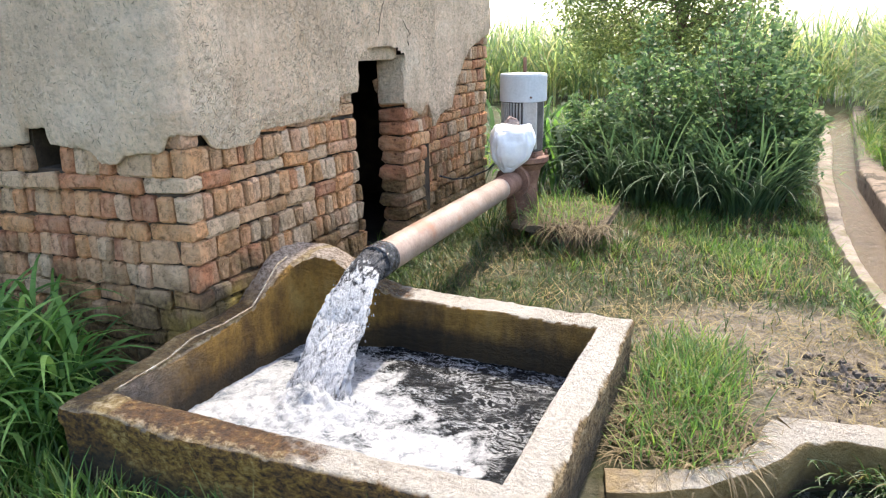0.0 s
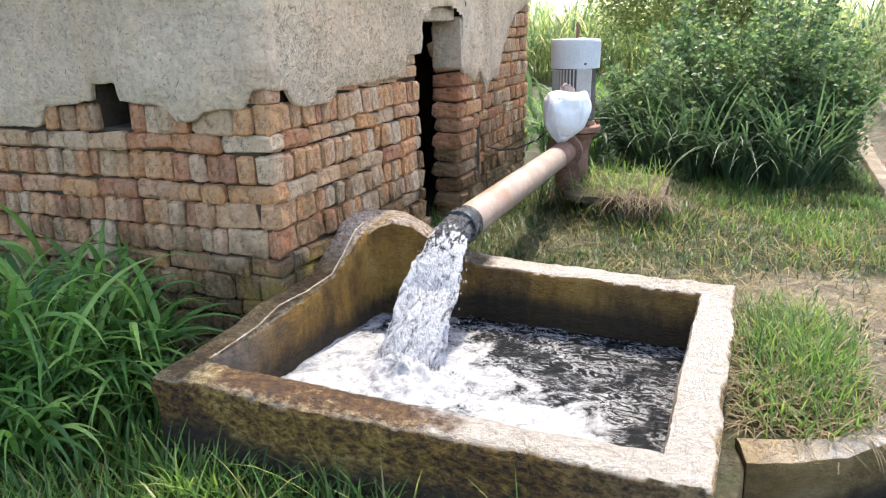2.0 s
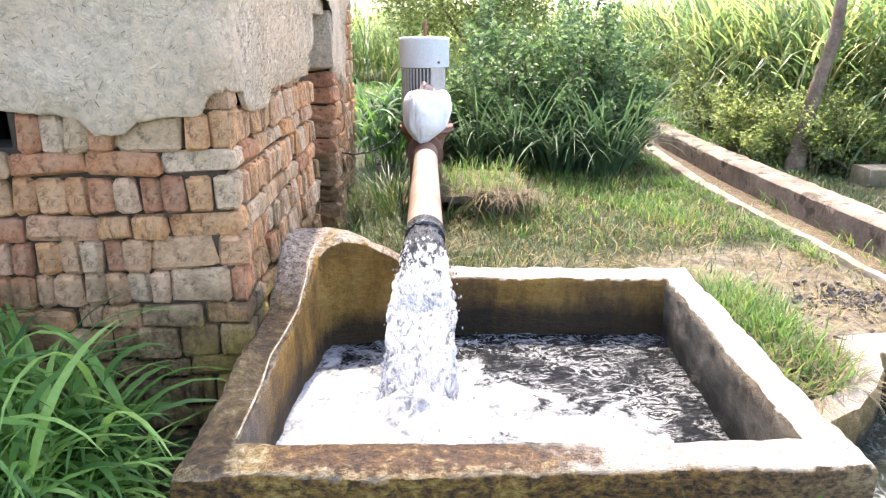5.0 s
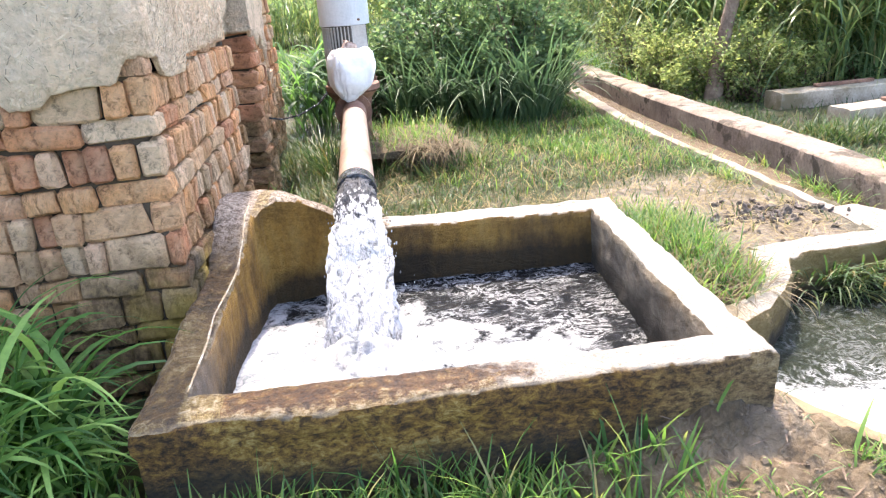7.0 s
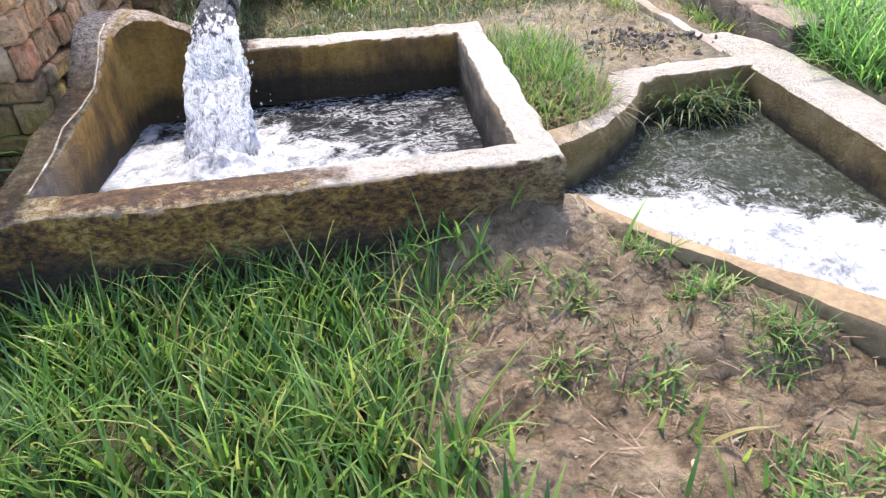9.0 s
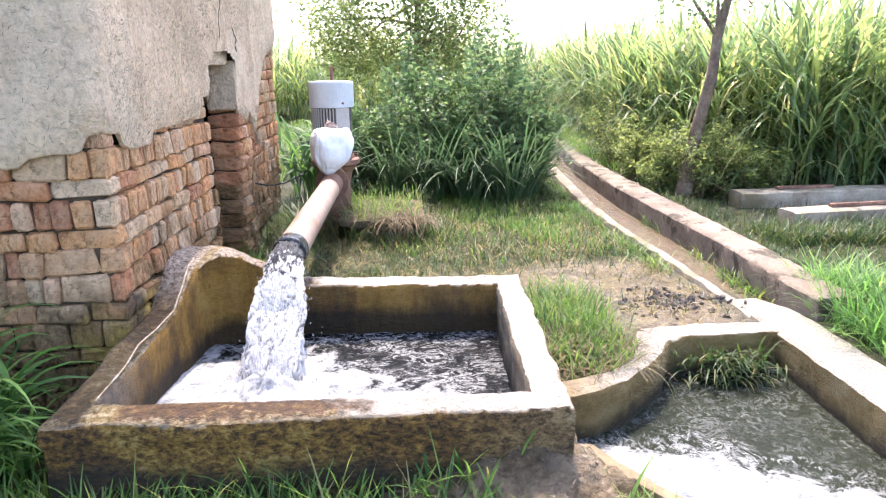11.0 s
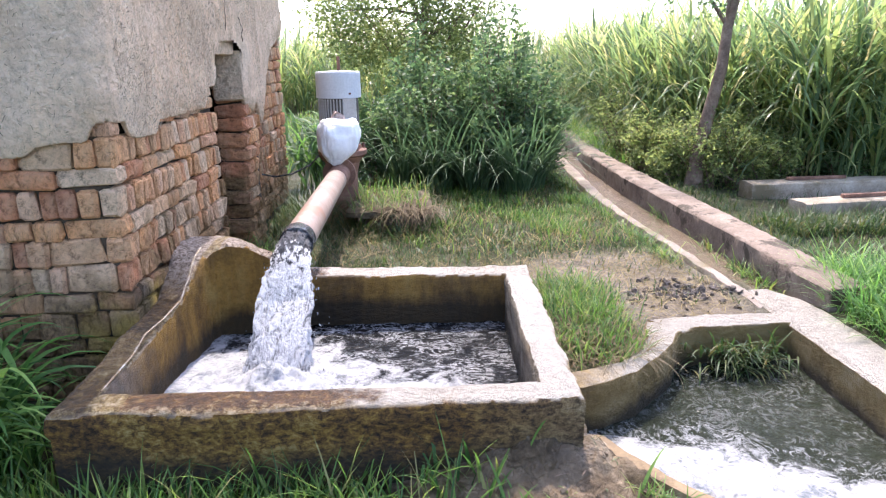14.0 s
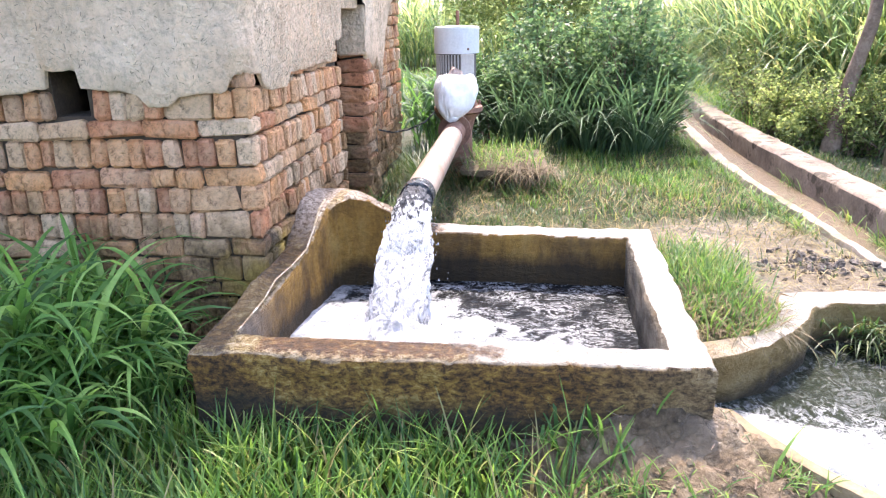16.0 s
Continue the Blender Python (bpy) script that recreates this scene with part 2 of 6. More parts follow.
    # wet, brown left half of the rim, with a ragged end
    wet = math_of(nt, "ADD", math_of(nt, "ADD", scaled(at.outputs[0], -0.75), scaled(at.outputs[1], -0.25)), math_of(nt, "ADD", scaled(big, 1.0), scaled(mid, 0.35)))
    wetf = math_of(nt, "MULTIPLY", clamp(scaled(wet, 9.0, -9.0 * 1.26), 0.0, 0.95), math_of(nt, "MULTIPLY", f, algae))
    patch = ramp(nt, math_of(nt, "ADD", scaled(mid, 0.45), scaled(crumb, 0.55)), [(0.37, (0.025, 0.013, 0.005)), (0.44, (0.075, 0.033, 0.010)), (0.51, (0.14, 0.062, 0.017)), (0.56, (0.24, 0.135, 0.038)), (0.61, (0.50, 0.39, 0.20))])
    crest = clamp(scaled(at.outputs[2], 8.0, -8.0 * 0.46))
    patch = mix(nt, 0.7, patch, ramp(nt, fine, [(0.40, grey(0.4)), (0.50, grey(1.0)), (0.60, grey(1.7))]), "MULTIPLY")
    old_rim = clamp(math_of(nt, "ADD", scaled(at.outputs[0], -12.0, -12.0 * 2.14), scaled(mid, 3.0, -1.5)))
    patch = mix(nt, math_of(nt, "MULTIPLY", old_rim, 0.7), patch, ramp(nt, both, [(0.41, (0.035, 0.019, 0.006)), (0.48, (0.15, 0.085, 0.024)), (0.54, (0.32, 0.205, 0.065)), (0.61, (0.56, 0.44, 0.24))]))
    pebbly = noise_of(nt, 44, 6, 0.8, distort=0.6)
    patch = mix(nt, crest, patch, ramp(nt, pebbly, [(0.40, (0.11, 0.075, 0.050)), (0.47, (0.34, 0.255, 0.185)), (0.56, (0.64, 0.535, 0.43))]))
    outer_edge = clamp(math_of(nt, "ADD", scaled(at.outputs[1], -40.0, 40.0 * 1.362), scaled(crumb, 9.0, -4.4)))
    lean = math_of(nt, "MAXIMUM", scaled(at.outputs[1], 0.105, -0.105 * 2.1), 0.0)
    inner_edge = clamp(math_of(nt, "ADD", scaled(math_of(nt, "SUBTRACT", at.outputs[0], lean), 90.0, 90.0 * 2.244), scaled(mid, 4.0, -2.0)))
    inner_edge = math_of(nt, "MULTIPLY", inner_edge, math_of(nt, "LESS_THAN", at.outputs[0], -2.12))
    patch = mix(nt, math_of(nt, "MULTIPLY", math_of(nt, "MAXIMUM", math_of(nt, "MULTIPLY", outer_edge, 0.6), inner_edge), 0.8), patch, ramp(nt, crumb, [(0.43, (0.14, 0.080, 0.022)), (0.51, (0.40, 0.285, 0.10)), (0.60, (0.64, 0.54, 0.37))]))
    col = mix(nt, wetf, col, patch)
    outlet = math_of(nt, "MULTIPLY", math_of(nt, "MULTIPLY", clamp(math_of(nt, "ADD", scaled(at.outputs[0], -5.0, -5.0 * 0.24), scaled(mid, 2.4, -1.2))), f), wash)
    col = mix(nt, math_of(nt, "MULTIPLY", outlet, 1.2), col, ramp(nt, mid, [(0.38, (0.20, 0.115, 0.030)), (0.6, (0.46, 0.31, 0.10))]))
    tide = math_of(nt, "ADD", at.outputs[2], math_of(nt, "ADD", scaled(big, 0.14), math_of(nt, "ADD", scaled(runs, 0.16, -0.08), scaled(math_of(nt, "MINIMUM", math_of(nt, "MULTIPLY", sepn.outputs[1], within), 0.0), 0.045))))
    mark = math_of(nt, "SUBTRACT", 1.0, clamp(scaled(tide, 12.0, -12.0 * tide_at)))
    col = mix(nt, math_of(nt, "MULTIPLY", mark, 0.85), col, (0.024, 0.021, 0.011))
    nt.links.new(col, p.inputs["Base Color"])
    nt.links.new(ramp(nt, math_of(nt, "MULTIPLY", wetf, math_of(nt, "SUBTRACT", 1.0, crest)), [(0.0, grey(0.82)), (1.0, grey(0.42))]), p.inputs["Roughness"])
    bump(nt, p, math_of(nt, "ADD", scaled(crumb, 3.0), math_of(nt, "ADD", math_of(nt, "ADD", big, scaled(fine, 0.8)), scaled(mid, 1.6))), 1.0, 0.034)
    return m


def water_material(name, deep, foam_points, spread, foam_level, ripple=14.0, lace=0.8, chop_scale=24.0, calm=0.4, flow=(0.75, 1.4, 1)):
    """Dark clear water with foam round the places where it is churned."""
    m, nt, p = start_material(name, 0.04, 0, 0.16)
    p.inputs["IOR"].default_value = 1.33
    geo = nt.nodes.new("ShaderNodeNewGeometry")
    near = None
    for q, r in foam_points:
        d = nt.nodes.new("ShaderNodeVectorMath")
        d.operation = "DISTANCE"
        nt.links.new(geo.outputs["Position"], d.inputs[0])
        d.inputs[1].default_value = q
        v = math_of(nt, "SUBTRACT", 1.0, math_of(nt, "DIVIDE", d.outputs["Value"], r))
        near = v if near is None else math_of(nt, "MAXIMUM", near, v)
    near = math_of(nt, "MAXIMUM", near, -0.16)
    n1 = noise_of(nt, 5.5, 6, 0.62, distort=1.2)
    n2 = noise_of(nt, 22, 6, 0.7, distort=1.6)
    f = math_of(nt, "ADD", math_of(nt, "MULTIPLY", near, spread), math_of(nt, "ADD", math_of(nt, "MULTIPLY", n1, 0.75), math_of(nt, "MULTIPLY", n2, 0.45)))
    chop = noise_of(nt, chop_scale, 7, 0.76, flow, distort=0.9)
    swirl = math_of(nt, "ABSOLUTE", math_of(nt, "SUBTRACT", noise_of(nt, chop_scale * 0.33, 5, 0.6, flow, distort=2.4), 0.5))
    patchy = ramp(nt, noise_of(nt, 4.2, 4, 0.6, distort=0.8), [(0.42, grey(0.10)), (0.60, grey(1))])
    # pale flecks: lace of foam, and ripple sparkle painted as colour
    veil = math_of(nt, "MULTIPLY", math_of(nt, "MULTIPLY", ramp(nt, chop, [(0.53, grey(0)), (0.585, grey(1))]), patchy), lace)
    reach = math_of(nt, "MINIMUM", math_of(nt, "ADD", math_of(nt, "MULTIPLY", math_of(nt, "ADD", near, 0.16), 2.4), calm), 1.0)
    threads = math_of(nt, "MULTIPLY", math_of(nt, "MULTIPLY", ramp(nt, swirl, [(0.0, grey(1)), (0.022, grey(0.55)), (0.05, grey(0))]), ramp(nt, n1, [(0.42, grey(0)), (0.56, grey(1))])), lace * 0.8)
    veil = math_of(nt, "MULTIPLY", math_of(nt, "MAXIMUM", veil, threads), reach)
    foam = ramp(nt, f, [(foam_level - 0.05, grey(0)), (foam_level + 0.02, grey(0.45)), (min(0.99, foam_level + 0.12), grey(1))])
    foam = math_of(nt, "MAXIMUM", foam, veil)
    col = mix(nt, foam, deep, ramp(nt, math_of(nt, "ADD", math_of(nt, "MULTIPLY", n2, 0.55), math_of(nt, "MULTIPLY", n1, 0.45)), [(0.38, (0.105, 0.118, 0.128)), (0.46, (0.22, 0.231, 0.237)), (0.56, (0.33, 0.335, 0.337))]))
    nt.links.new(col, p.inputs["Base Color"])
    nt.links.new(ramp(nt, foam, [(0, grey(0.06)), (1, grey(0.7))]), p.inputs["Roughness"])
    ridge = math_of(nt, "ABSOLUTE", math_of(nt, "SUBTRACT", noise_of(nt, ripple, 5, 0.6, distort=1.2), 0.5))
    h = math_of(nt, "SUBTRACT", math_of(nt, "MULTIPLY", n2, 0.5), math_of(nt, "MULTIPLY", ridge, 1.3))
    h = math_of(nt, "ADD", h, math_of(nt, "MULTIPLY", chop, 0.9))
    bump(nt, p, h, 0.5, 0.025)
    return m


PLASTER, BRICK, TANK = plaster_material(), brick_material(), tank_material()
RED_BRICK = brick_material("red_brick", 0.6)
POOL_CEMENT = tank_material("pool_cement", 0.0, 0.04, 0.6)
CEMENT = mottled("grey_cement", (0.20, 0.150, 0.098), (0.34, 0.275, 0.195), (0.46, 0.39, 0.295), 4, 45, 0.85, 0.8, 0.012, stain=(0.15, 0.115, 0.06), stain_at=(0.48, 0.62), stain_scale=2.4)
CRUST = mottled("lime_crust", (0.14, 0.085, 0.035), (0.32, 0.24, 0.15), (0.52, 0.45, 0.36), 22, 90, 0.9, 0.8, 0.006)
OLD_CEMENT = mottled("old_cement", (0.11, 0.088, 0.066), (0.20, 0.165, 0.13), (0.30, 0.255, 0.205), 4, 45, 0.9, 0.8, 0.012, stain=(0.12, 0.10, 0.05), stain_at=(0.48, 0.62), stain_scale=2.5)
CURB = mottled("channel_cement", (0.095, 0.07, 0.05), (0.165, 0.125, 0.094), (0.25, 0.20, 0.155), 3.5, 40, 0.9, 0.9, 0.02, stain=(0.05, 0.038, 0.024), stain_at=(0.55, 0.61), stain_scale=4.2)
OCHRE = mottled("ochre_cement", (0.085, 0.055, 0.025), (0.165, 0.114, 0.056), (0.24, 0.178, 0.105), 3, 40, 0.75, stain=(0.09, 0.075, 0.035), stain_at=(0.55, 0.7))
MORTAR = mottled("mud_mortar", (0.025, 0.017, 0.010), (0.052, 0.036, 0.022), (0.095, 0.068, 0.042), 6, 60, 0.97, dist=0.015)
# near-black that carries the unlit room's shade in the colour
DARK = mottled("shaded_interior", (0.03, 0.025, 0.02), (0.05, 0.04, 0.033), (0.07, 0.06, 0.05), 3, 30, 0.95)
PIPE = mottled("rusty_cream_pipe", (0.165, 0.11, 0.08), (0.25, 0.185, 0.145), (0.33, 0.265, 0.215), 4, 50, 0.5, 0.25, 0.003, stain=(0.24, 0.11, 0.06), stain_at=(0.54, 0.72), stain_scale=3)
RUST = mottled("rusted_iron", (0.09, 0.045, 0.03), (0.17, 0.085, 0.055), (0.27, 0.15, 0.10), 8, 60, 0.75, 0.5, 0.004)
# black of the churning water and the cable; light tone paints speckled glints
BLACK = mottled("black_with_glints", (0.006, 0.006, 0.007), (0.016, 0.016, 0.018), (0.16, 0.165, 0.175), 26, 60, 0.12, 1.0, 0.03)
PAINT = mottled("grey_motor_paint", (0.40, 0.41, 0.40), (0.50, 0.51, 0.50), (0.58, 0.58, 0.57), 3, 60, 0.55, 0.2, 0.002, stain=(0.33, 0.28, 0.22), stain_at=(0.58, 0.75))
# motor body between the ribs, much darker than they are
GROOVE = mottled("dark_motor_grooves", (0.05, 0.043, 0.036), (0.085, 0.075, 0.063), (0.13, 0.115, 0.10), 6, 60, 0.85)
PAINT_OLD = mottled("dusty_motor_paint", (0.28, 0.265, 0.23), (0.41, 0.385, 0.34), (0.52, 0.49, 0.44), 3, 60, 0.65, 0.3, 0.003, stain=(0.2, 0.14, 0.09), stain_at=(0.52, 0.7))
SACK = mottled("white_plastic", (0.66, 0.66, 0.66), (0.76, 0.76, 0.76), (0.82, 0.82, 0.81), 6, 50, 0.5, 0.4, 0.006)
BARK = mottled("tree_bark", (0.08, 0.052, 0.034), (0.15, 0.102, 0.068), (0.24, 0.18, 0.125), 6, 35, 0.95, 1.0, 0.02)
CLAY = mottled("dark_clods", (0.05, 0.042, 0.034), (0.09, 0.075, 0.06), (0.15, 0.125, 0.10), 8, 60, 0.9, 0.8, 0.01)
GRASS = leafy("grass_blades", [(0.0, (0.034, 0.091, 0.023)), (0.35, (0.078, 0.163, 0.034)), (0.65, (0.130, 0.228, 0.046)), (0.85, (0.185, 0.255, 0.058)), (0.95, (0.22, 0.225, 0.076)), (1.0, (0.25, 0.205, 0.098))], 0.42)
TURF = leafy("short_grass", [(0.0, (0.018, 0.040, 0.012)), (0.35, (0.034, 0.072, 0.019)), (0.68, (0.058, 0.105, 0.026)), (0.86, (0.105, 0.115, 0.036)), (1.0, (0.17, 0.135, 0.055))], 0.35)
LUSH = leafy("lush_blades", [(0.0, (0.036, 0.10, 0.024)), (0.5, (0.095, 0.215, 0.048)), (1.0, (0.21, 0.34, 0.085))], 0.45)
DRY = leafy("dry_straw", [(0.0, (0.08, 0.058, 0.03)), (0.5, (0.14, 0.105, 0.052)), (1.0, (0.24, 0.185, 0.10))], 0.25, 0.7)
HAY = leafy("yellow_hay", [(0.0, (0.10, 0.072, 0.028)), (0.5, (0.20, 0.155, 0.060)), (1.0, (0.33, 0.265, 0.12))], 0.2, 0.7)
CANE = leafy("cane_leaves", [(0.0, (0.068, 0.125, 0.058)), (0.4, (0.135, 0.21, 0.085)), (0.8, (0.235, 0.30, 0.10)), (1.0, (0.38, 0.345, 0.17))], 0.6, 0.32, 60.0, 0.485)
BUSH = leafy("bush_leaves", [(0.0, (0.048, 0.098, 0.042)), (0.5, (0.092, 0.162, 0.066)), (1.0, (0.175, 0.25, 0.10))], 0.5, 0.5, 60.0, 0.488)
# darker copy of the lush blades, with shade put into the tones
SHADE_REED = leafy("shaded_reeds", [(0.0, (0.032, 0.066, 0.032)), (0.5, (0.056, 0.105, 0.046)), (1.0, (0.10, 0.155, 0.07))], 0.35, 0.6)
PALE_LEAF = leafy("pale_leaves", [(0.0, (0.085, 0.13, 0.048)), (0.6, (0.165, 0.22, 0.075)), (1.0, (0.28, 0.32, 0.12))], 0.6, 0.5, 60.0, 0.485)


# ---- builders ----
def hang(ob, parent):
    ob.parent = parent
    return ob


def part(name, bm, material, parent, label=""):
    me = bpy.data.meshes.new(name)
    bmesh.ops.recalc_face_normals(bm, faces=bm.faces[:])
    bm.to_mesh(me)
    bm.free()
    me.materials.append(material)
    ob = new(name, me)
    if parent:
        hang(ob, parent)
    if label:
        ob["label"] = label
    return ob


def smooth_part(*a, **k):
    ob = part(*a, **k)
    ob.data.shade_smooth()
    ob.data.set_sharp_from_angle(angle=radians(42))
    return ob


def quads(name, verts, faces, material, smooth=False):
    """A mesh of quads from two arrays."""
    verts, faces = np.asarray(verts, np.float32), np.asarray(faces, np.int32)
    me = bpy.data.meshes.new(name)
    me.vertices.add(len(verts))
    me.vertices.foreach_set("co", verts.ravel())
    k = faces.shape[1]
    me.loops.add(faces.size)
    me.loops.foreach_set("vertex_index", faces.ravel())
    me.polygons.add(len(faces))
    me.polygons.foreach_set("loop_start", np.arange(0, faces.size, k, dtype=np.int32))
    me.materials.append(material)
    me.update(calc_edges=True)
    if smooth:
        me.shade_smooth()
    return me


def lathe(profile, segs=32, centre=(0, 0, 0)):
    """A solid turned round the z axis from (radius, height) pairs."""
    bm = bmesh.new()
    rings = []
    for r, z in profile:
        rings.append([bm.verts.new((centre[0] + r * math.cos(a), centre[1] + r * math.sin(a), centre[2] + z)) for a in [2 * math.pi * i / segs for i in range(segs)]])
    for a, b in zip(rings, rings[1:]):
        for i in range(segs):
            bm.faces.new((a[i], a[(i + 1) % segs], b[(i + 1) % segs], b[i]))
    bm.faces.new(rings[0][::-1])
    bm.faces.new(rings[-1])
    return bm


def box(size, centre=(0, 0, 0), bevel=0.0, turn=None, jitter=0.0, seed=0):
    bm = bmesh.new()
    bmesh.ops.create_cube(bm, size=1)
    bmesh.ops.scale(bm, vec=size, verts=bm.verts)
    if bevel:
        bmesh.ops.bevel(bm, geom=bm.edges[:], offset=bevel, segments=2, affect="EDGES", profile=0.6)
    if jitter:
        rnd = random.Random(seed)
        for v in bm.verts:
            v.co += Vector([rnd.uniform(-jitter, jitter) for _ in range(3)])
    if turn:
        bmesh.ops.transform(bm, matrix=turn, verts=bm.verts)
    bmesh.ops.translate(bm, vec=centre, verts=bm.verts)
    return bm


def tube(points, radii, segs=12):
    """A tapering tube through the points."""
    bm = bmesh.new()
    pts = [Vector(p) for p in points]
    rings = []
    for i, p in enumerate(pts):
        d = (pts[min(i + 1, len(pts) - 1)] - pts[max(i - 1, 0)]).normalized()
        u = d.cross(Vector((0.31, 0.2, 0.93)) if abs(d.z) < 0.9 else Vector((1, 0, 0))).normalized()
        w = d.cross(u)
        rings.append([bm.verts.new(p + float(radii[i]) * (u * math.cos(a) + w * math.sin(a))) for a in [2 * math.pi * k / segs for k in range(segs)]])
    for a, b in zip(rings, rings[1:]):
        for i in range(segs):
            bm.faces.new((a[i], a[(i + 1) % segs], b[(i + 1) % segs], b[i]))
    bm.faces.new(rings[0][::-1])
    bm.faces.new(rings[-1])
    return bm


def along(ctrl, step):
    """Rows of control values, filled in at even steps along the first two."""
    ctrl = np.array(ctrl, float)
    lens = np.r_[0, np.cumsum(np.maximum(np.hypot(*np.diff(ctrl[:, :2], axis=0).T), 1e-6))]
    at = np.linspace(0, lens[-1], max(2, int(lens[-1] / step) + 1))
    at = np.unique(np.r_[at, lens])
    return np.stack([np.interp(at, lens, c) for c in ctrl.T], 1)


def rough_at(p, seed=0.0):
    v = Vector(p)
    return noise.noise(v * 6 + Vector((seed, 0, 0))) * 0.6 + noise.noise(v * 21 + Vector((0, seed, 0))) * 0.3 + noise.noise(v * 45 + Vector((0, 0, seed))) * 0.2


def rampart(ctrl, foot, step=0.03, wear=0.008, edge=0.018, closed=False, rows=7, tops=5, seed=0.0, cap=0.0):
    """A low wall: rows of outer x, y, inner x, y, top z, or the inner and outer top z; foot: its lowest z. Worn, uneven edges."""
    c = along([row if len(row) == 6 else (*row, row[4]) for row in ctrl], step)
    verts, faces = [], []
    for ox, oy, ix, iy, zi, zo in c:
        ring = []
        dx, dy = ox - ix, oy - iy
        span = math.hypot(dx, dy) + 1e-6
        dx, dy = dx / span, dy / span
        chip = max(0.0, noise.noise(Vector((ox * 9, oy * 9, seed + 4)))) + 0.5 * max(0.0, noise.noise(Vector((ox * 27, oy * 27, seed + 8))))
        for k in range(rows):
            z = foot + (zo - edge - foot) * k / (rows - 1)
            out = 0.0
            if cap and z > zo - 0.085:
                out = cap * (0.7 + 0.9 * noise.noise(Vector((ox * 4, oy * 4, seed)))) - (2.0 * cap * chip if k == rows - 1 else 0.0)
            elif cap:
                out = 0.6 * cap * noise.noise(Vector((ox * 5, oy * 5, z * 9)))
            ring.append((ox + dx * out, oy + dy * out, z))
        for k in range(tops):
            f = 0.06 + 0.88 * (k / (tops - 1))
            lift = 0.0 if 0 < k < tops - 1 else -edge * 0.22 - (1.3 * cap * chip if k == 0 else 0.0)
            ring.append((ox + (ix - ox) * f, oy + (iy - oy) * f, zo + (zi - zo) * f + lift))
        for k in range(rows - 1, -1, -1):
            ring.append((ix, iy, foot + (zi - edge - foot) * k / (rows - 1)))
        for q in ring:
            n = rough_at(q, seed)
            m = rough_at((q[0] + 9, q[1], q[2]), seed)
            verts.append((q[0] + n * wear, q[1] + m * wear, q[2] + (n + m) * wear * 0.7))
    k = 2 * rows + tops
    n = len(c)
    for i in range(n - 1 if not closed else n - 1):
        for j in range(k - 1):
            faces.append((i * k + j, i * k + j + 1, (i + 1) * k + j + 1, (i + 1) * k + j))
    me_verts, me_faces = verts, faces
    bm = bmesh.new()
    vs = [bm.verts.new(v) for v in me_verts]
    for f in me_faces:
        bm.faces.new([vs[i] for i in f])
    if not closed:
        bm.faces.new(vs[:k])
        bm.faces.new(vs[(n - 1) * k:])
    else:
        bmesh.ops.remove_doubles(bm, verts=bm.verts, dist=0.0005)
    return bm


def blades(name, base, heading, length, width, tilt, curl, material, segs=4, fold=0.0):
    """Long leaves as bent strips: base points, heading, length, width, first lean from upright and bend, per blade."""
    base = np.asarray(base, float)
    n = len(base)
    heading, length, width, tilt, curl = (np.broadcast_to(np.asarray(v, float), (n,)) for v in (heading, length, width, tilt, curl))
    out = np.stack([np.cos(heading), np.sin(heading), 0 * heading], 1)
    side = np.stack([-np.sin(heading), np.cos(heading), 0 * heading], 1)
    p, pts = base.copy(), []
    for k in range(segs + 1):
        f = k / segs
        w = width * (1 - f ** 2.2) * (0.65 + 0.7 * min(f * 3, 0.5)) + 0.0004
        pts.append((p - side * w[:, None] / 2, p + side * w[:, None] / 2))
        th = tilt + curl * (f + 0.5 / segs)
        p = p + (length / segs)[:, None] * (out * np.sin(th)[:, None] + np.array([0, 0, 1.0]) * np.cos(th)[:, None])
    verts = np.stack([q for pair in pts for q in pair], 1)
    k = 2 * (segs + 1)
    one = np.array([[2 * j, 2 * j + 1, 2 * j + 3, 2 * j + 2] for j in range(segs)])
    faces = (np.arange(n)[:, None, None] * k + one[None]).reshape(-1, 4)
    return quads(name, verts.reshape(-1, 3), faces, material)


def leaves(name, centres, size, material, rng, aspect=0.5, up=0.4):
    """Small folded leaves at the points, each turned its own way."""
    c = np.asarray(centres, float)
    n = len(c)
    d = rng.normal(size=(n, 3))
    d[:, 2] = d[:, 2] * 0.6 - 0.15
    d /= np.linalg.norm(d, axis=1)[:, None]
    u = rng.normal(size=(n, 3)) * 0.7 + np.array([0, 0, up])
    s = np.cross(d, u)
    s /= np.linalg.norm(s, axis=1)[:, None] + 1e-9
    nrm = np.cross(s, d)
    L = (size * rng.uniform(0.6, 1.3, n))[:, None]
    W = L * aspect
    a = c
    tip = c + d * L - nrm * L * 0.12
    m1 = c + d * L * 0.45 + s * W * 0.5 + nrm * L * 0.06
    m2 = c + d * L * 0.45 - s * W * 0.5 + nrm * L * 0.06
    verts = np.stack([a, m1, tip, m2], 1).reshape(-1, 3)
    faces = np.arange(4 * n).reshape(n, 4)
    return quads(name, verts, faces, material)


# ---- ground ----
POOL = [(-0.52, 1.46), (-0.45, 1.97), (-0.23, 2.09), (-0.03, 2.25), (0.10, 2.47), (0.3, 2.60), (0.95, 2.68), (0.97, -2.6), (0.46, -2.6), (0.42, 0.2), (0.3, 0.52), (0.13, 0.76), (-0.10, 1.02), (-0.30, 1.24)]
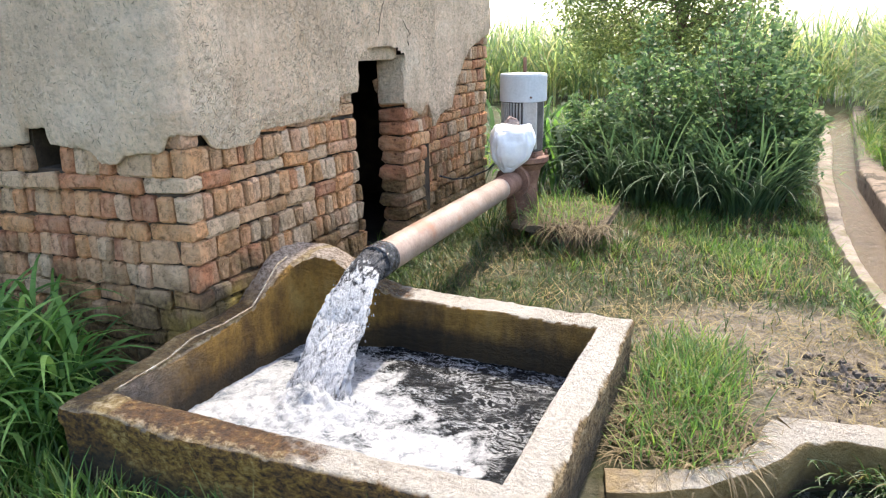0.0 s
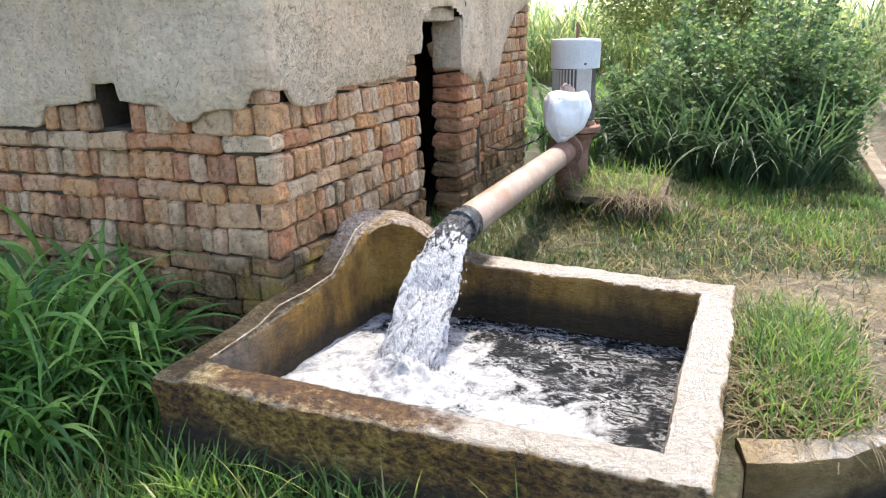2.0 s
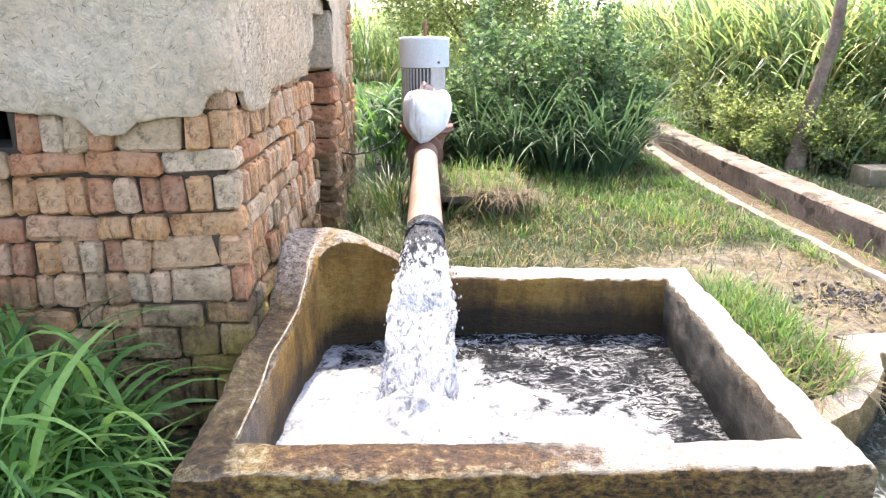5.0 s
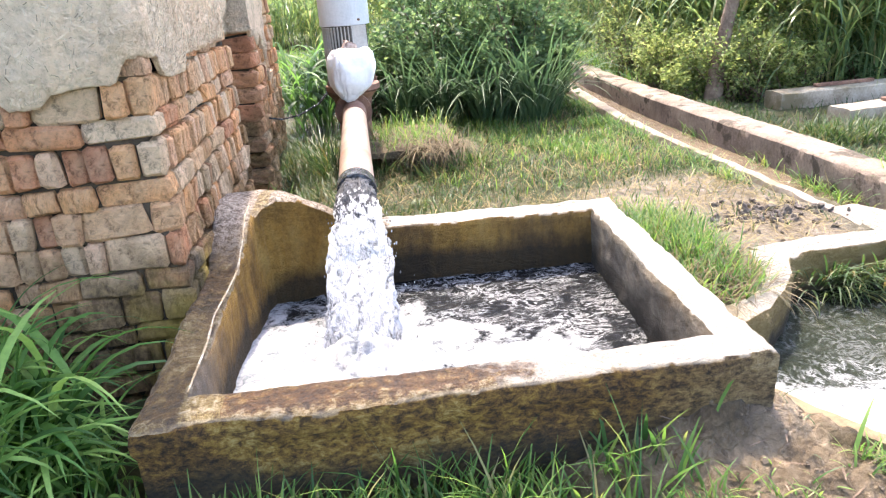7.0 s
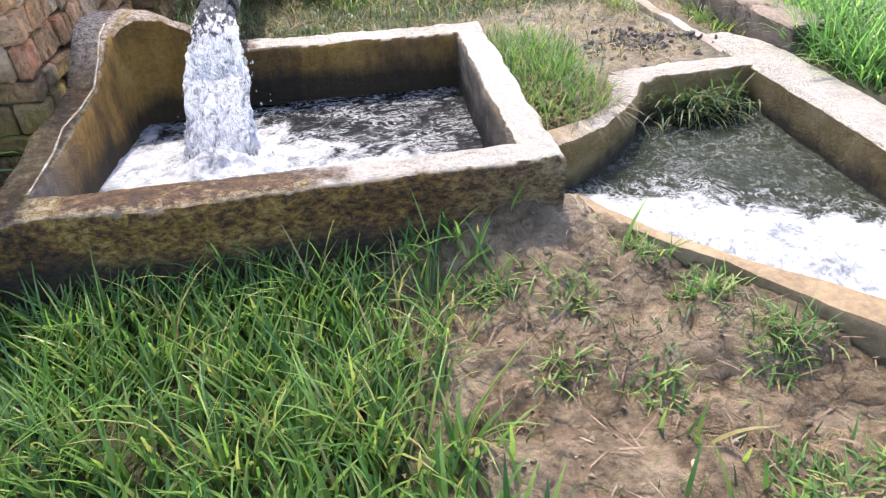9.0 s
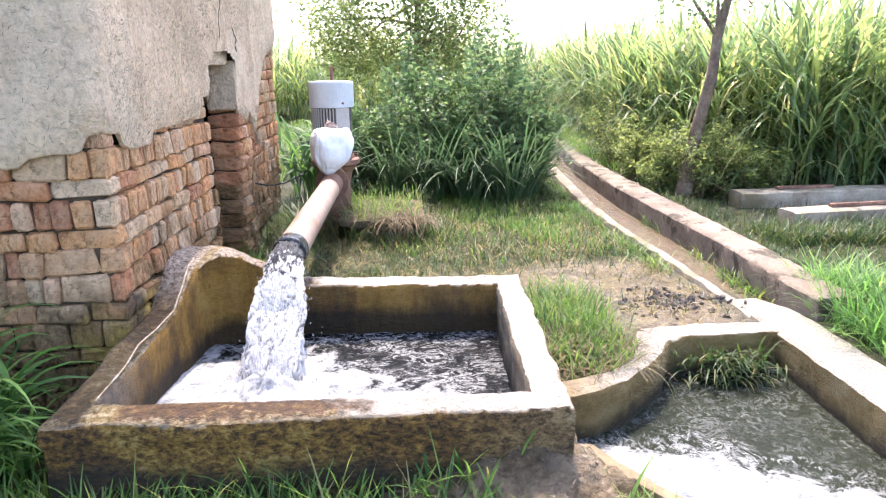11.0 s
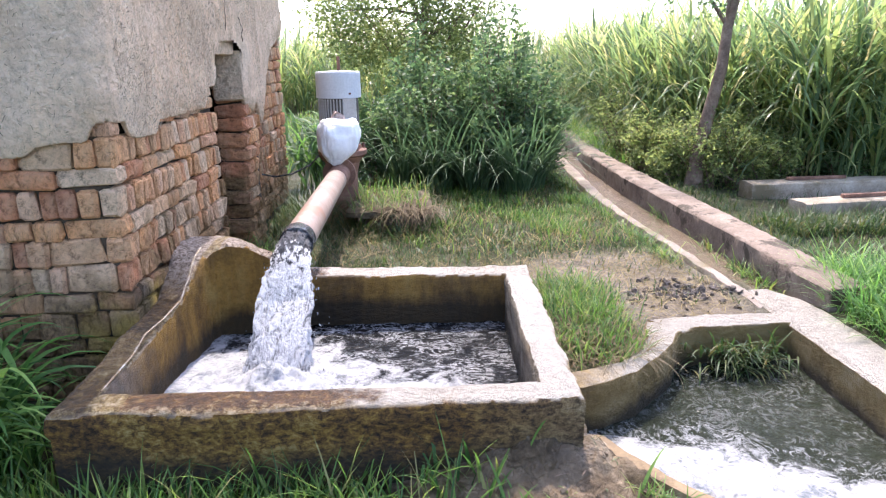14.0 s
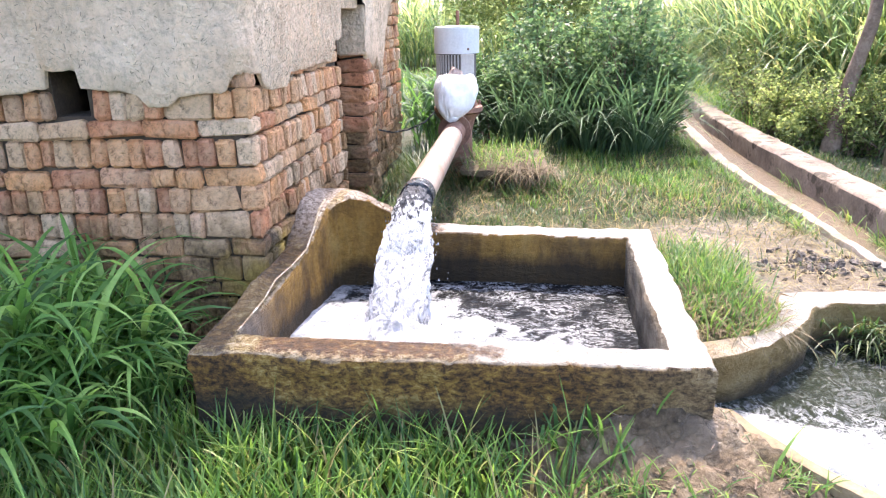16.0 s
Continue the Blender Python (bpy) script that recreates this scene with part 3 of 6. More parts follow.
CHANNEL = [(0.92, 3.05), (0.70, 4.08), (0.62, 4.85), (0.60, 5.8), (0.72, 8.4), (0.94, 11.0), (1.22, 16.0), (1.80, 16.0), (1.50, 13.3), (1.14, 9.0), (1.10, 6.1), (1.19, 4.5), (1.20, 3.5), (1.18, 2.85)]
TANK_IN = [(-2.27, 1.40), (-0.64, 1.41), (-0.61, 2.80), (-2.2, 2.85)]
TANK_OUT = [(-2.36, 1.33), (-0.55, 1.33), (-0.53, 2.89), (-2.38, 2.97)]
HOUSE = [(-5.6, 1.72), (-2.33, 2.06), (-2.33, 4.75), (-2.43, 4.75), (-2.43, 6.2), (-5.6, 6.2)]


BARE = [(-1.15, 2.97), (-1.05, 3.22), (-0.62, 3.42), (-0.30, 3.9), (0.2, 4.05), (0.62, 4.0), (0.74, 3.1), (0.80, 2.62), (0.12, 2.5), (0.0, 2.75), (-0.1, 3.3)]
MUD = [(-1.25, 1.46), (-1.20, 1.0), (-1.08, 0.62), (-0.95, 0.2), (-0.8, -0.6), (0.5, -0.6), (0.42, 0.3), (0.1, 0.74), (-0.3, 1.22), (-0.45, 1.5)]

SPILL = [(-0.57, 1.50), (-0.52, 1.41), (-0.38, 1.235), (-0.17, 1.01), (-0.02, 0.78), (0.135, 0.565), (0.31, 0.19), (0.36, -2.6), (0.53, -2.6), (0.48, 0.3), (0.255, 0.72), (0.13, 0.85), (-0.055, 1.02), (-0.255, 1.225), (-0.44, 1.5)]


def inside(poly, x, y):
    x, y = np.asarray(x, float), np.asarray(y, float)
    hit = np.zeros(np.broadcast(x, y).shape, bool)
    for (ax, ay), (bx, by) in zip(poly, poly[1:] + poly[:1]):
        if ay != by:
            hit ^= ((ay > y) != (by > y)) & (x < (bx - ax) * (y - ay) / (by - ay) + ax)
    return hit


def wobble(x, y, s, seed):
    """Smooth noise over the plan from a few waves."""
    r = np.random.RandomState(seed)
    v = 0
    for _ in range(7):
        a, f, ph = r.uniform(0, 6.28), s * r.uniform(0.5, 1.9), r.uniform(0, 6.28)
        v = v + np.sin((x * math.cos(a) + y * math.sin(a)) * f + ph)
    return v / 7


def step_up(a, b, v):
    t = np.clip((v - a) / (b - a), 0, 1)
    return t * t * (3 - 2 * t)


def ground_z(x, y, carve=True):
    x, y = np.asarray(x, float), np.asarray(y, float)
    near = step_up(60, 12, np.hypot(x, y))
    z = 0.14 * step_up(0.6, 2.2, y)
    z = z + 0.16 * np.exp(-((x + 0.72) / 0.36) ** 2 - ((y - 1.36) / 0.34) ** 2)
    z = z + 0.05 * np.exp(-((x + 0.25) / 0.3) ** 2 - ((y - 2.8) / 0.5) ** 2)
    z = z - 0.10 * np.exp(-((x + 2.55) / 0.25) ** 2 - ((y - 1.75) / 0.35) ** 2)
    z = z + near * (0.018 * wobble(x, y, 6, 1) + step_up(9, 5, np.hypot(x, y - 2)) * (0.010 * wobble(x, y, 19, 2) + 0.006 * wobble(x, y, 55, 3)))
    z = z - 0.05 * step_up(1.5, 2.0, x) * step_up(2.0, 4.0, y)
    t = np.clip(((x + 0.5) * 0.65 - (y - 1.4) * 0.83) / 1.11, 0, 1)
    away = np.hypot(x + 0.5 - 0.65 * t, y - 1.4 + 0.83 * t)
    z = z + (0.04 + 0.055 * step_up(0.04, 0.32, t)) * np.exp(-(away / 0.24) ** 2)
    mud = inside(MUD, x, y)
    plates = wobble(x, y, 8, 15) + 0.25 * wobble(x, y, 34, 16)
    z = z + mud * (0.028 * step_up(-0.10, -0.04, plates) + 0.026 * step_up(0.16, 0.21, plates) + 0.035 * np.abs(wobble(x, y, 26, 12)) + 0.016 * np.abs(wobble(x, y, 60, 13)) - 0.035 + 0.006 * wobble(x, y, 110, 14))
    if carve:
        z = np.where(inside(POOL, x, y), -0.34, z)
        z = np.where(inside(CHANNEL, x, y), 0.01, z)
        z = np.where(inside(TANK_IN, x, y), 0.0, z)
    return z


def ground_material():
    m, nt, p = start_material("soil", 0.9, 0, 0.25)
    att = nt.nodes.new("ShaderNodeAttribute")
    att.attribute_name = "soil"
    sep = nt.nodes.new("ShaderNodeSeparateColor")
    nt.links.new(att.outputs["Color"], sep.inputs[0])
    big, fine = noise_of(nt, 2.2, 6, 0.65), noise_of(nt, 26, 7, 0.75)
    dry = ramp(nt, fine, [(0.3, (0.080, 0.066, 0.048)), (0.46, (0.145, 0.123, 0.094)), (0.58, (0.235, 0.205, 0.162)), (0.70, (0.33, 0.295, 0.245))])
    damp = noise_of(nt, 4.2, 5, 0.6, distort=0.6)
    mud = ramp(nt, math_of(nt, "ADD", math_of(nt, "MULTIPLY", fine, 0.38), math_of(nt, "MULTIPLY", damp, 0.62)), [(0.38, (0.042, 0.028, 0.014)), (0.46, (0.116, 0.081, 0.045)), (0.53, (0.190, 0.139, 0.084)), (0.62, (0.29, 0.224, 0.146))])
    turf = ramp(nt, fine, [(0.3, (0.028, 0.034, 0.012)), (0.6, (0.066, 0.066, 0.028)), (0.75, (0.12, 0.098, 0.052))])
    col = mix(nt, sep.outputs[0], turf, dry)
    col = mix(nt, sep.outputs[1], col, mud)
    nt.links.new(col, p.inputs["Base Color"])
    puddle = math_of(nt, "MULTIPLY", sep.outputs[1], ramp(nt, noise_of(nt, 4.4, 4, 0.5), [(0.42, grey(1)), (0.50, grey(0))]))
    col = mix(nt, math_of(nt, "MULTIPLY", puddle, 0.5), col, (0.13, 0.10, 0.068))
    nt.links.new(math_of(nt, "SUBTRACT", ramp(nt, puddle, [(0.0, grey(0.9)), (1.0, grey(0.35))]), math_of(nt, "MULTIPLY", sep.outputs[1], 0.2)), p.inputs["Roughness"])
    co = nt.nodes.new("ShaderNodeTexCoord")
    vo = nt.nodes.new("ShaderNodeTexVoronoi")
    vo.feature = "DISTANCE_TO_EDGE"
    vo.inputs["Scale"].default_value = 11.0
    warp = nt.nodes.new("ShaderNodeVectorMath")
    warp.operation = "MULTIPLY_ADD"
    wn_ = nt.nodes.new("ShaderNodeTexNoise")
    wn_.inputs["Scale"].default_value, wn_.inputs["Detail"].default_value = 9.0, 6.0
    nt.links.new(co.outputs["Object"], wn_.inputs["Vector"])
    nt.links.new(wn_.outputs["Color"], warp.inputs[0])
    warp.inputs[1].default_value = (0.16, 0.16, 0.16)
    nt.links.new(co.outputs["Object"], warp.inputs[2])
    nt.links.new(warp.outputs[0], vo.inputs["Vector"])
    plate = ramp(nt, vo.outputs["Distance"], [(0.0, grey(0)), (0.10, grey(0.8)), (0.3, grey(1))])
    plate = mix(nt, sep.outputs[1], (1.0, 1.0, 1.0), plate)
    col = mix(nt, 0.3, col, ramp(nt, plate, [(0.0, grey(0.35)), (1.0, grey(1))]), "MULTIPLY")
    nt.links.new(col, p.inputs["Base Color"])
    h = math_of(nt, "ADD", math_of(nt, "ADD", math_of(nt, "MULTIPLY", fine, 0.95), big), math_of(nt, "MULTIPLY", plate, 0.22))
    h = math_of(nt, "MULTIPLY", h, math_of(nt, "SUBTRACT", 1.0, math_of(nt, "MULTIPLY", puddle, 0.5)))
    bump(nt, p, h, 1.0, 0.045)
    return m


def soft_in(poly, x, y, w=0.12):
    """About 1 inside a region and 0 outside, with a ragged edge."""
    s = 0
    for k in range(8):
        a = k * 0.785
        s = s + inside(poly, x + w * math.cos(a) + 0.07 * wobble(x, y, 14, 5), y + w * math.sin(a) + 0.07 * wobble(x, y, 14, 6))
    return s / 8


def build_ground():
    far = [0.12 * k + 0.004 * k * k for k in range(1, 46)] + [17, 22, 30, 45, 90, 200, 500, 1500]
    xs = np.concatenate([[-4.2 - f for f in far[::-1]], np.arange(-4.2, -1.4, 0.035), np.arange(-1.4, 0.9, 0.015), np.arange(0.9, 4.01, 0.035), [4.0 + f for f in far]])
    ys = np.concatenate([[-1.6 - f for f in far[::-1]], np.arange(-1.6, 0.2, 0.035), np.arange(0.2, 1.5, 0.015), np.arange(1.5, 9.01, 0.035), [9.0 + f for f in far]])
    gx, gy = np.meshgrid(xs, ys)
    z = ground_z(gx, gy)
    verts = np.stack([gx, gy, z], -1).reshape(-1, 3)
    w, h = len(xs), len(ys)
    i = (np.arange(h - 1)[:, None] * w + np.arange(w - 1)[None]).ravel()
    me = quads("ground", verts, np.stack([i, i + 1, i + w + 1, i + w], 1), ground_material(), True)
    col = np.zeros((w * h, 4), np.float32)
    x, y = gx.ravel(), gy.ravel()
    col[:, 0] = np.clip(soft_in(BARE, x, y) + 0.25 * (wobble(x, y, 9, 8) > 0.25) * step_up(9, 6, np.hypot(x, y - 2)), 0, 1)
    col[:, 1] = np.clip(soft_in(MUD, x, y) + 0.8 * soft_in(POOL, x, y, 0.05) + 0.7 * np.exp(-((x - 0.45) / 0.22) ** 2 - ((y - 3.1) / 0.28) ** 2) + 0.6 * soft_in(CHANNEL, x, y, 0.05), 0, 1)
    col[:, 3] = 1
    a = me.color_attributes.new("soil", "FLOAT_COLOR", "POINT")
    a.data.foreach_set("color", col.ravel())
    tagged(new("ground", me), "grassy mud and trodden dry soil round the pump", "ground", kind="structure")


build_ground()


# ---- pump house ----
FRONT_AT = Vector((-2.335, 2.06, 0))
FRONT_TURN = 4.9


def front_pose(u, w, z):
    """A place on the front wall: u along it from the corner, w outwards, z up."""
    a = radians(FRONT_TURN)
    return Vector((FRONT_AT.x + u * math.cos(a) + w * math.sin(a), FRONT_AT.y + u * math.sin(a) - w * math.cos(a), z))


def prism(poly, z0, z1):
    bm = bmesh.new()
    lo = [bm.verts.new((*p, z0)) for p in poly]
    hi = [bm.verts.new((*p, z1)) for p in poly]
    n = len(poly)
    for i in range(n):
        bm.faces.new((lo[i], lo[(i + 1) % n], hi[(i + 1) % n], hi[i]))
    bm.faces.new(lo[::-1])
    bm.faces.new(hi)
    return bm


def joined(*bms):
    out = bms[0]
    for b in bms[1:]:
        me = bpy.data.meshes.new("tmp")
        b.to_mesh(me)
        b.free()
        out.from_mesh(me)
        bpy.data.meshes.remove(me)
    return out


HOUSE_TOP = 3.1
CORE = 0.042
fa = radians(FRONT_TURN)
fx, fy = math.cos(fa), math.sin(fa)


def on_front(u, w):
    p = front_pose(u, w, 0)
    return (p.x, p.y)


# openings: the small hole in the front wall, the doorway in the side wall
HOLE_U0, HOLE_U1, HOLE_Z0, HOLE_Z1 = -0.838, -0.69, 1.128, 1.318
DOOR_Y0, DOOR_Y1, DOOR_Z1 = 3.57, 4.20, 1.555
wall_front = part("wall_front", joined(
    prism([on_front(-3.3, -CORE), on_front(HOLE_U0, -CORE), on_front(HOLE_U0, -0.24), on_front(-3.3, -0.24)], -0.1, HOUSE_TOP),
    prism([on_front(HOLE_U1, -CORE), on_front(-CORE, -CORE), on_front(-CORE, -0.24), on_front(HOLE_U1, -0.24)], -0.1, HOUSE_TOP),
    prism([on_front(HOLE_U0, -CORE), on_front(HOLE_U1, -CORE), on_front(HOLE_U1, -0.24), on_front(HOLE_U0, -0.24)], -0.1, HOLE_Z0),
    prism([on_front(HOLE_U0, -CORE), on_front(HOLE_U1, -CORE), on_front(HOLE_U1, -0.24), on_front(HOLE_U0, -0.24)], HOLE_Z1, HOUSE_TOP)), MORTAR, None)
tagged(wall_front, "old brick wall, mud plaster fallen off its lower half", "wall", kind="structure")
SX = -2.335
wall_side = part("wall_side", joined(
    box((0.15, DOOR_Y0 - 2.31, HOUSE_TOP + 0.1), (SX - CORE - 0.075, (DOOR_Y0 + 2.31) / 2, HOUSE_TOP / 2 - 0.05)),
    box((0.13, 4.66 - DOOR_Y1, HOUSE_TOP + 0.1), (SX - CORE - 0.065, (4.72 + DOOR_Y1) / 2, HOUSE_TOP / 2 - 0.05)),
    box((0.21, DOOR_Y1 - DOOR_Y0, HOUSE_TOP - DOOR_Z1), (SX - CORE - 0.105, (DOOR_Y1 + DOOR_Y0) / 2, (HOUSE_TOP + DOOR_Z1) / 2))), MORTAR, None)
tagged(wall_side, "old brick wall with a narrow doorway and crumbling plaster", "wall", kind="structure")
wall_rear = part("wall_rear", box((0.21, 6.2 - 4.75, HOUSE_TOP + 0.1), (SX - 0.1 - CORE - 0.105, (4.75 + 6.2) / 2, HOUSE_TOP / 2 - 0.05)), MORTAR, None)
tagged(wall_rear, "set-back end of the brick side wall, thinly plastered", "wall", kind="structure")
wall_back = part("wall_back", box((3.0, 0.22, HOUSE_TOP + 0.1), (-4.2, 6.09, HOUSE_TOP / 2 - 0.05)), MORTAR, None)
tagged(wall_back, "plain brick back wall of the pump house", "wall", kind="structure")
wall_west = part("wall_west", box((0.22, 4.2, HOUSE_TOP + 0.1), (-5.6, 3.9, HOUSE_TOP / 2 - 0.05)), MORTAR, None)
tagged(wall_west, "plain brick far wall of the pump house", "wall", kind="structure")
roof = part("roof", box((3.6, 4.9, 0.14), (-4.0, 4.1, HOUSE_TOP + 0.072), 0.02), CEMENT, None)
tagged(roof, "flat concrete roof of the pump house", "roof", kind="structure")
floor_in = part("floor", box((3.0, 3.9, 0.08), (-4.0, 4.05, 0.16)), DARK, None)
tagged(floor_in, "earth floor inside the pump house, the room's shade in its colour", "floor", kind="structure")


ROUND = 0.075
ARC = math.pi / 2 - fa
MID_X = SX - ROUND
MID_Y = FRONT_AT.y + ((MID_X - FRONT_AT.x) * fy + ROUND) / fx
TURN_U = (MID_X - FRONT_AT.x) * fx + (MID_Y - FRONT_AT.y) * fy
SEAM_U, SEAM_Y = TURN_U + ROUND * ARC / 2, MID_Y - ROUND * ARC / 2


def front_face(u, w, z):
    """The front wall's face; past its end it turns round the worn corner."""
    if u <= TURN_U:
        return front_pose(u, w, z)
    a = fa - math.pi / 2 + (u - TURN_U) / ROUND
    return Vector((MID_X + (ROUND + w) * math.cos(a), MID_Y + (ROUND + w) * math.sin(a), z))


def side_face(y, w, z):
    if y >= MID_Y:
        return Vector((SX + w, y, z))
    a = (y - MID_Y) / ROUND
    return Vector((MID_X + (ROUND + w) * math.cos(a), MID_Y + (ROUND + w) * math.sin(a), z))


def rear_face(y, w, z):
    return Vector((SX - 0.1 + w, y, z))


def lumpy(s, z):
    """How far the plaster's face stands out, by the way along the wall and the height."""
    return noise.noise(Vector((s * 3, z * 3, 3.1))) * 0.014 + noise.noise(Vector((s * 11, z * 11, 7.7))) * 0.008 + noise.noise(Vector((s * 34, z * 34, 1.7))) * 0.006


def plaster_sheet(edge, span, place, thick, top, shift=0.0, holes=(), step=0.022, stops=()):
    """A plaster coat: edge(u) is the height at which it breaks off, place(u, w, z) its wall, shift the way along the wall at u = 0."""
    us = np.unique(np.r_[np.arange(span[0], span[1], step), span[1], stops])
    nz = 70
    bm = bmesh.new()
    grid = []
    for u in us:
        col = []
        z0 = edge(u)
        for k in range(nz + 1):
            f = k / nz
            z = z0 + (top - z0) * f ** 1.35
            n = lumpy(u + shift, z)
            lip = min(1.0, (z - z0) / 0.09)
            col.append((u, thick * (0.12 + 0.88 * lip ** 0.7) + n * (0.4 + 0.6 * lip), z))
        grid.append(col)
    vs = [[bm.verts.new(place(*q)) for q in col] for col in grid]
    back = [bm.verts.new(place(col[0][0], -0.02, col[0][2] + 0.004)) for col in grid]
    for i in range(len(us) - 1):
        for k in range(nz):
            a, b = grid[i][k], grid[i + 1][k + 1]
            cu, cz = (a[0] + b[0]) / 2, (a[2] + b[2]) / 2
            if any(test(cu, cz) for test in holes):
                continue
            bm.faces.new((vs[i][k], vs[i + 1][k], vs[i + 1][k + 1], vs[i][k + 1]))
        if not any(test((us[i] + us[i + 1]) / 2, grid[i][0][2]) for test in holes):
            bm.faces.new((back[i], back[i + 1], vs[i + 1][0], vs[i][0]))
    loose = [v for v in bm.verts if not v.link_faces]
    bmesh.ops.delete(bm, geom=loose, context="VERTS")
    return bm


def broken(points, seed, amp=0.02):
    us, zs = zip(*points)

    def f(u):
        return float(np.interp(u, us, zs)) + amp * 0.7 * noise.noise(Vector((u * 9, seed, 0))) + amp * 0.5 * noise.noise(Vector((u * 31, seed, 4)))
    return f


front_edge = broken([(-3.3, 1.12), (-1.145, 1.128), (-1.10, 1.216), (-0.88, 1.243), (HOLE_U0, 1.245), (HOLE_U0 + 0.010, HOLE_Z1), (HOLE_U1 - 0.010, HOLE_Z1), (HOLE_U1, 1.25), (-0.50, 1.228), (-0.45, 1.215), (-0.43, 1.165), (-0.33, 1.168), (-0.285, 1.212), (-0.09, 1.222), (-0.055, 1.29), (0.06, 1.30)], 2.0, 0.014)
side_edge = broken([(1.95, 1.30), (2.22, 1.288), (2.28, 1.21), (2.36, 1.203), (2.56, 1.20), (2.62, 1.258), (3.33, 1.264), (3.37, 1.372), (3.60, 1.376), (4.19, 1.40), (4.22, 1.30), (4.26, 1.215), (4.48, 1.155), (4.55, 1.22), (4.62, 1.20), (4.69, 1.06), (4.78, 1.02)], 5.0, 0.018)
rear_edge = broken([(4.70, 1.0), (4.95, 1.03), (5.07, 1.10), (5.30, 1.14), (5.38, 1.31), (5.58, 1.49), (5.72, 1.60), (6.25, 1.74)], 8.0, 0.03)
SIDE_SHIFT = SEAM_U - SEAM_Y
plaster_front = part("plaster_front", plaster_sheet(front_edge, (-3.3, SEAM_U), front_face, 0.024, HOUSE_TOP, 0.0, stops=(HOLE_U0, HOLE_U0 + 0.010, HOLE_U1 - 0.010, HOLE_U1)), PLASTER, wall_front, "straw-flecked mud plaster")
plaster_side = part("plaster_side", plaster_sheet(side_edge, (SEAM_Y, 4.73), side_face, 0.024, HOUSE_TOP, SIDE_SHIFT,
    [lambda u, z: DOOR_Y0 + 0.01 < u < DOOR_Y1 and z < 1.565 + 0.085 * math.sin(max(0, min(1, (u - DOOR_Y0) / 0.63)) * math.pi) ** 0.6], stops=(DOOR_Y0 + 0.01, DOOR_Y1)), PLASTER, wall_side, "straw-flecked mud plaster, broken off along its foot")
plaster_rear = part("plaster_rear", plaster_sheet(rear_edge, (4.70, 6.21), rear_face, 0.022, HOUSE_TOP, SIDE_SHIFT), PLASTER, wall_rear, "thin mud plaster over brick")


def straw_flecks(parent, place, edge, span, n, top, thick, seed, skip=None, shift=0.0, size=1.0):
    """Chopped straw in the plaster: short thin slips lying in its face."""
    rs = np.random.RandomState(seed)
    verts = []
    for _ in range(n):
        u, z = rs.uniform(*span), rs.uniform(1.1, top)
        if z < edge(u) + 0.02 or (skip and skip(u, z)) or wobble(u, z, 6, 91) < rs.uniform(-0.6, 0.3):
            continue
        w = thick + 0.0025 + lumpy(u + shift, z)
        a, ln, wd = rs.uniform(0, 3.14), rs.uniform(0.004, 0.011) * size, rs.uniform(0.0008, 0.0018) * size
        c, s = math.cos(a), math.sin(a)
        lift = rs.uniform(-0.001, 0.004) * size
        for p, q, d in ((-ln, -wd, 0), (ln, -wd, lift), (ln, wd, lift), (-ln, wd, 0)):
            verts.append(place(u + p * c - q * s, w + d, z + p * s + q * c)[:])
    ob = hang(new("straw_flecks", quads("straw_flecks", verts, np.arange(len(verts)).reshape(-1, 4), CHAFF)), parent)
    ob["kind"] = "stuff"


CHAFF = leafy("chopped_straw", [(0.0, (0.20, 0.145, 0.09)), (0.35, (0.40, 0.30, 0.185)), (0.55, (0.60, 0.455, 0.295)), (1.0, (0.80, 0.63, 0.425))], 0.0, 0.7)
straw_flecks(plaster_front, front_pose, front_edge, (-2.2, -0.09), 4500, 2.5, 0.024, 3, lambda u, z: HOLE_U0 - 0.02 < u < HOLE_U1 + 0.02 and z < HOLE_Z1 + 0.02)
straw_flecks(plaster_side, side_face, side_edge, (2.15, 4.72), 19000, 2.5, 0.024, 4, lambda u, z: DOOR_Y0 - 0.03 < u < DOOR_Y1 + 0.04 and z < 1.70, SIDE_SHIFT, 1.3)
for o in (plaster_front, plaster_side, plaster_rear):
    o.data.shade_smooth()
part("reveal_plaster", box((0.205, 0.05, 0.33), (SX - 0.085, DOOR_Y1 + 0.006, 1.415), 0.014, None, 0.006, 9), PLASTER, wall_side, "mud plaster left on the upper door reveal")
lintel = part("lintel", box((0.2, 0.58, 0.10), (SX - 0.115, 3.87, 1.605), 0.03, None, 0.004, 4), PLASTER, wall_side, "plastered arched lintel over the doorway")



def crack(name, points, width, place):
    """A thin tapering split in the plaster."""
    bm = bmesh.new()
    rows = []
    n = 26
    us = np.interp(np.linspace(0, 1, n), np.linspace(0, 1, len(points)), [p[0] for p in points])
    zs = np.interp(np.linspace(0, 1, n), np.linspace(0, 1, len(points)), [p[1] for p in points])
    for k in range(n):
        f = k / (n - 1)
        w = width * (math.sin(math.pi * min(1, f * 0.9 + 0.08)) ** 0.7) * (0.7 + 0.5 * noise.noise(Vector((k * 0.9, width * 50, 0))))
        u = us[k] + 0.012 * noise.noise(Vector((k * 0.6, 3, 0)))
        rows.append([bm.verts.new(place(u + s * w / 2, d, zs[k])) for s, d in ((-1, 0.027), (0, 0.015), (1, 0.027))])
    for p, q in zip(rows, rows[1:]):
        for i in range(2):
            bm.faces.new((p[i], p[i + 1], q[i + 1], q[i]))
    return part(name, bm, MORTAR, plaster_side)




def wall_place(y, w, z):
    return side_face(y, w + lumpy(y + SIDE_SHIFT, z), z)


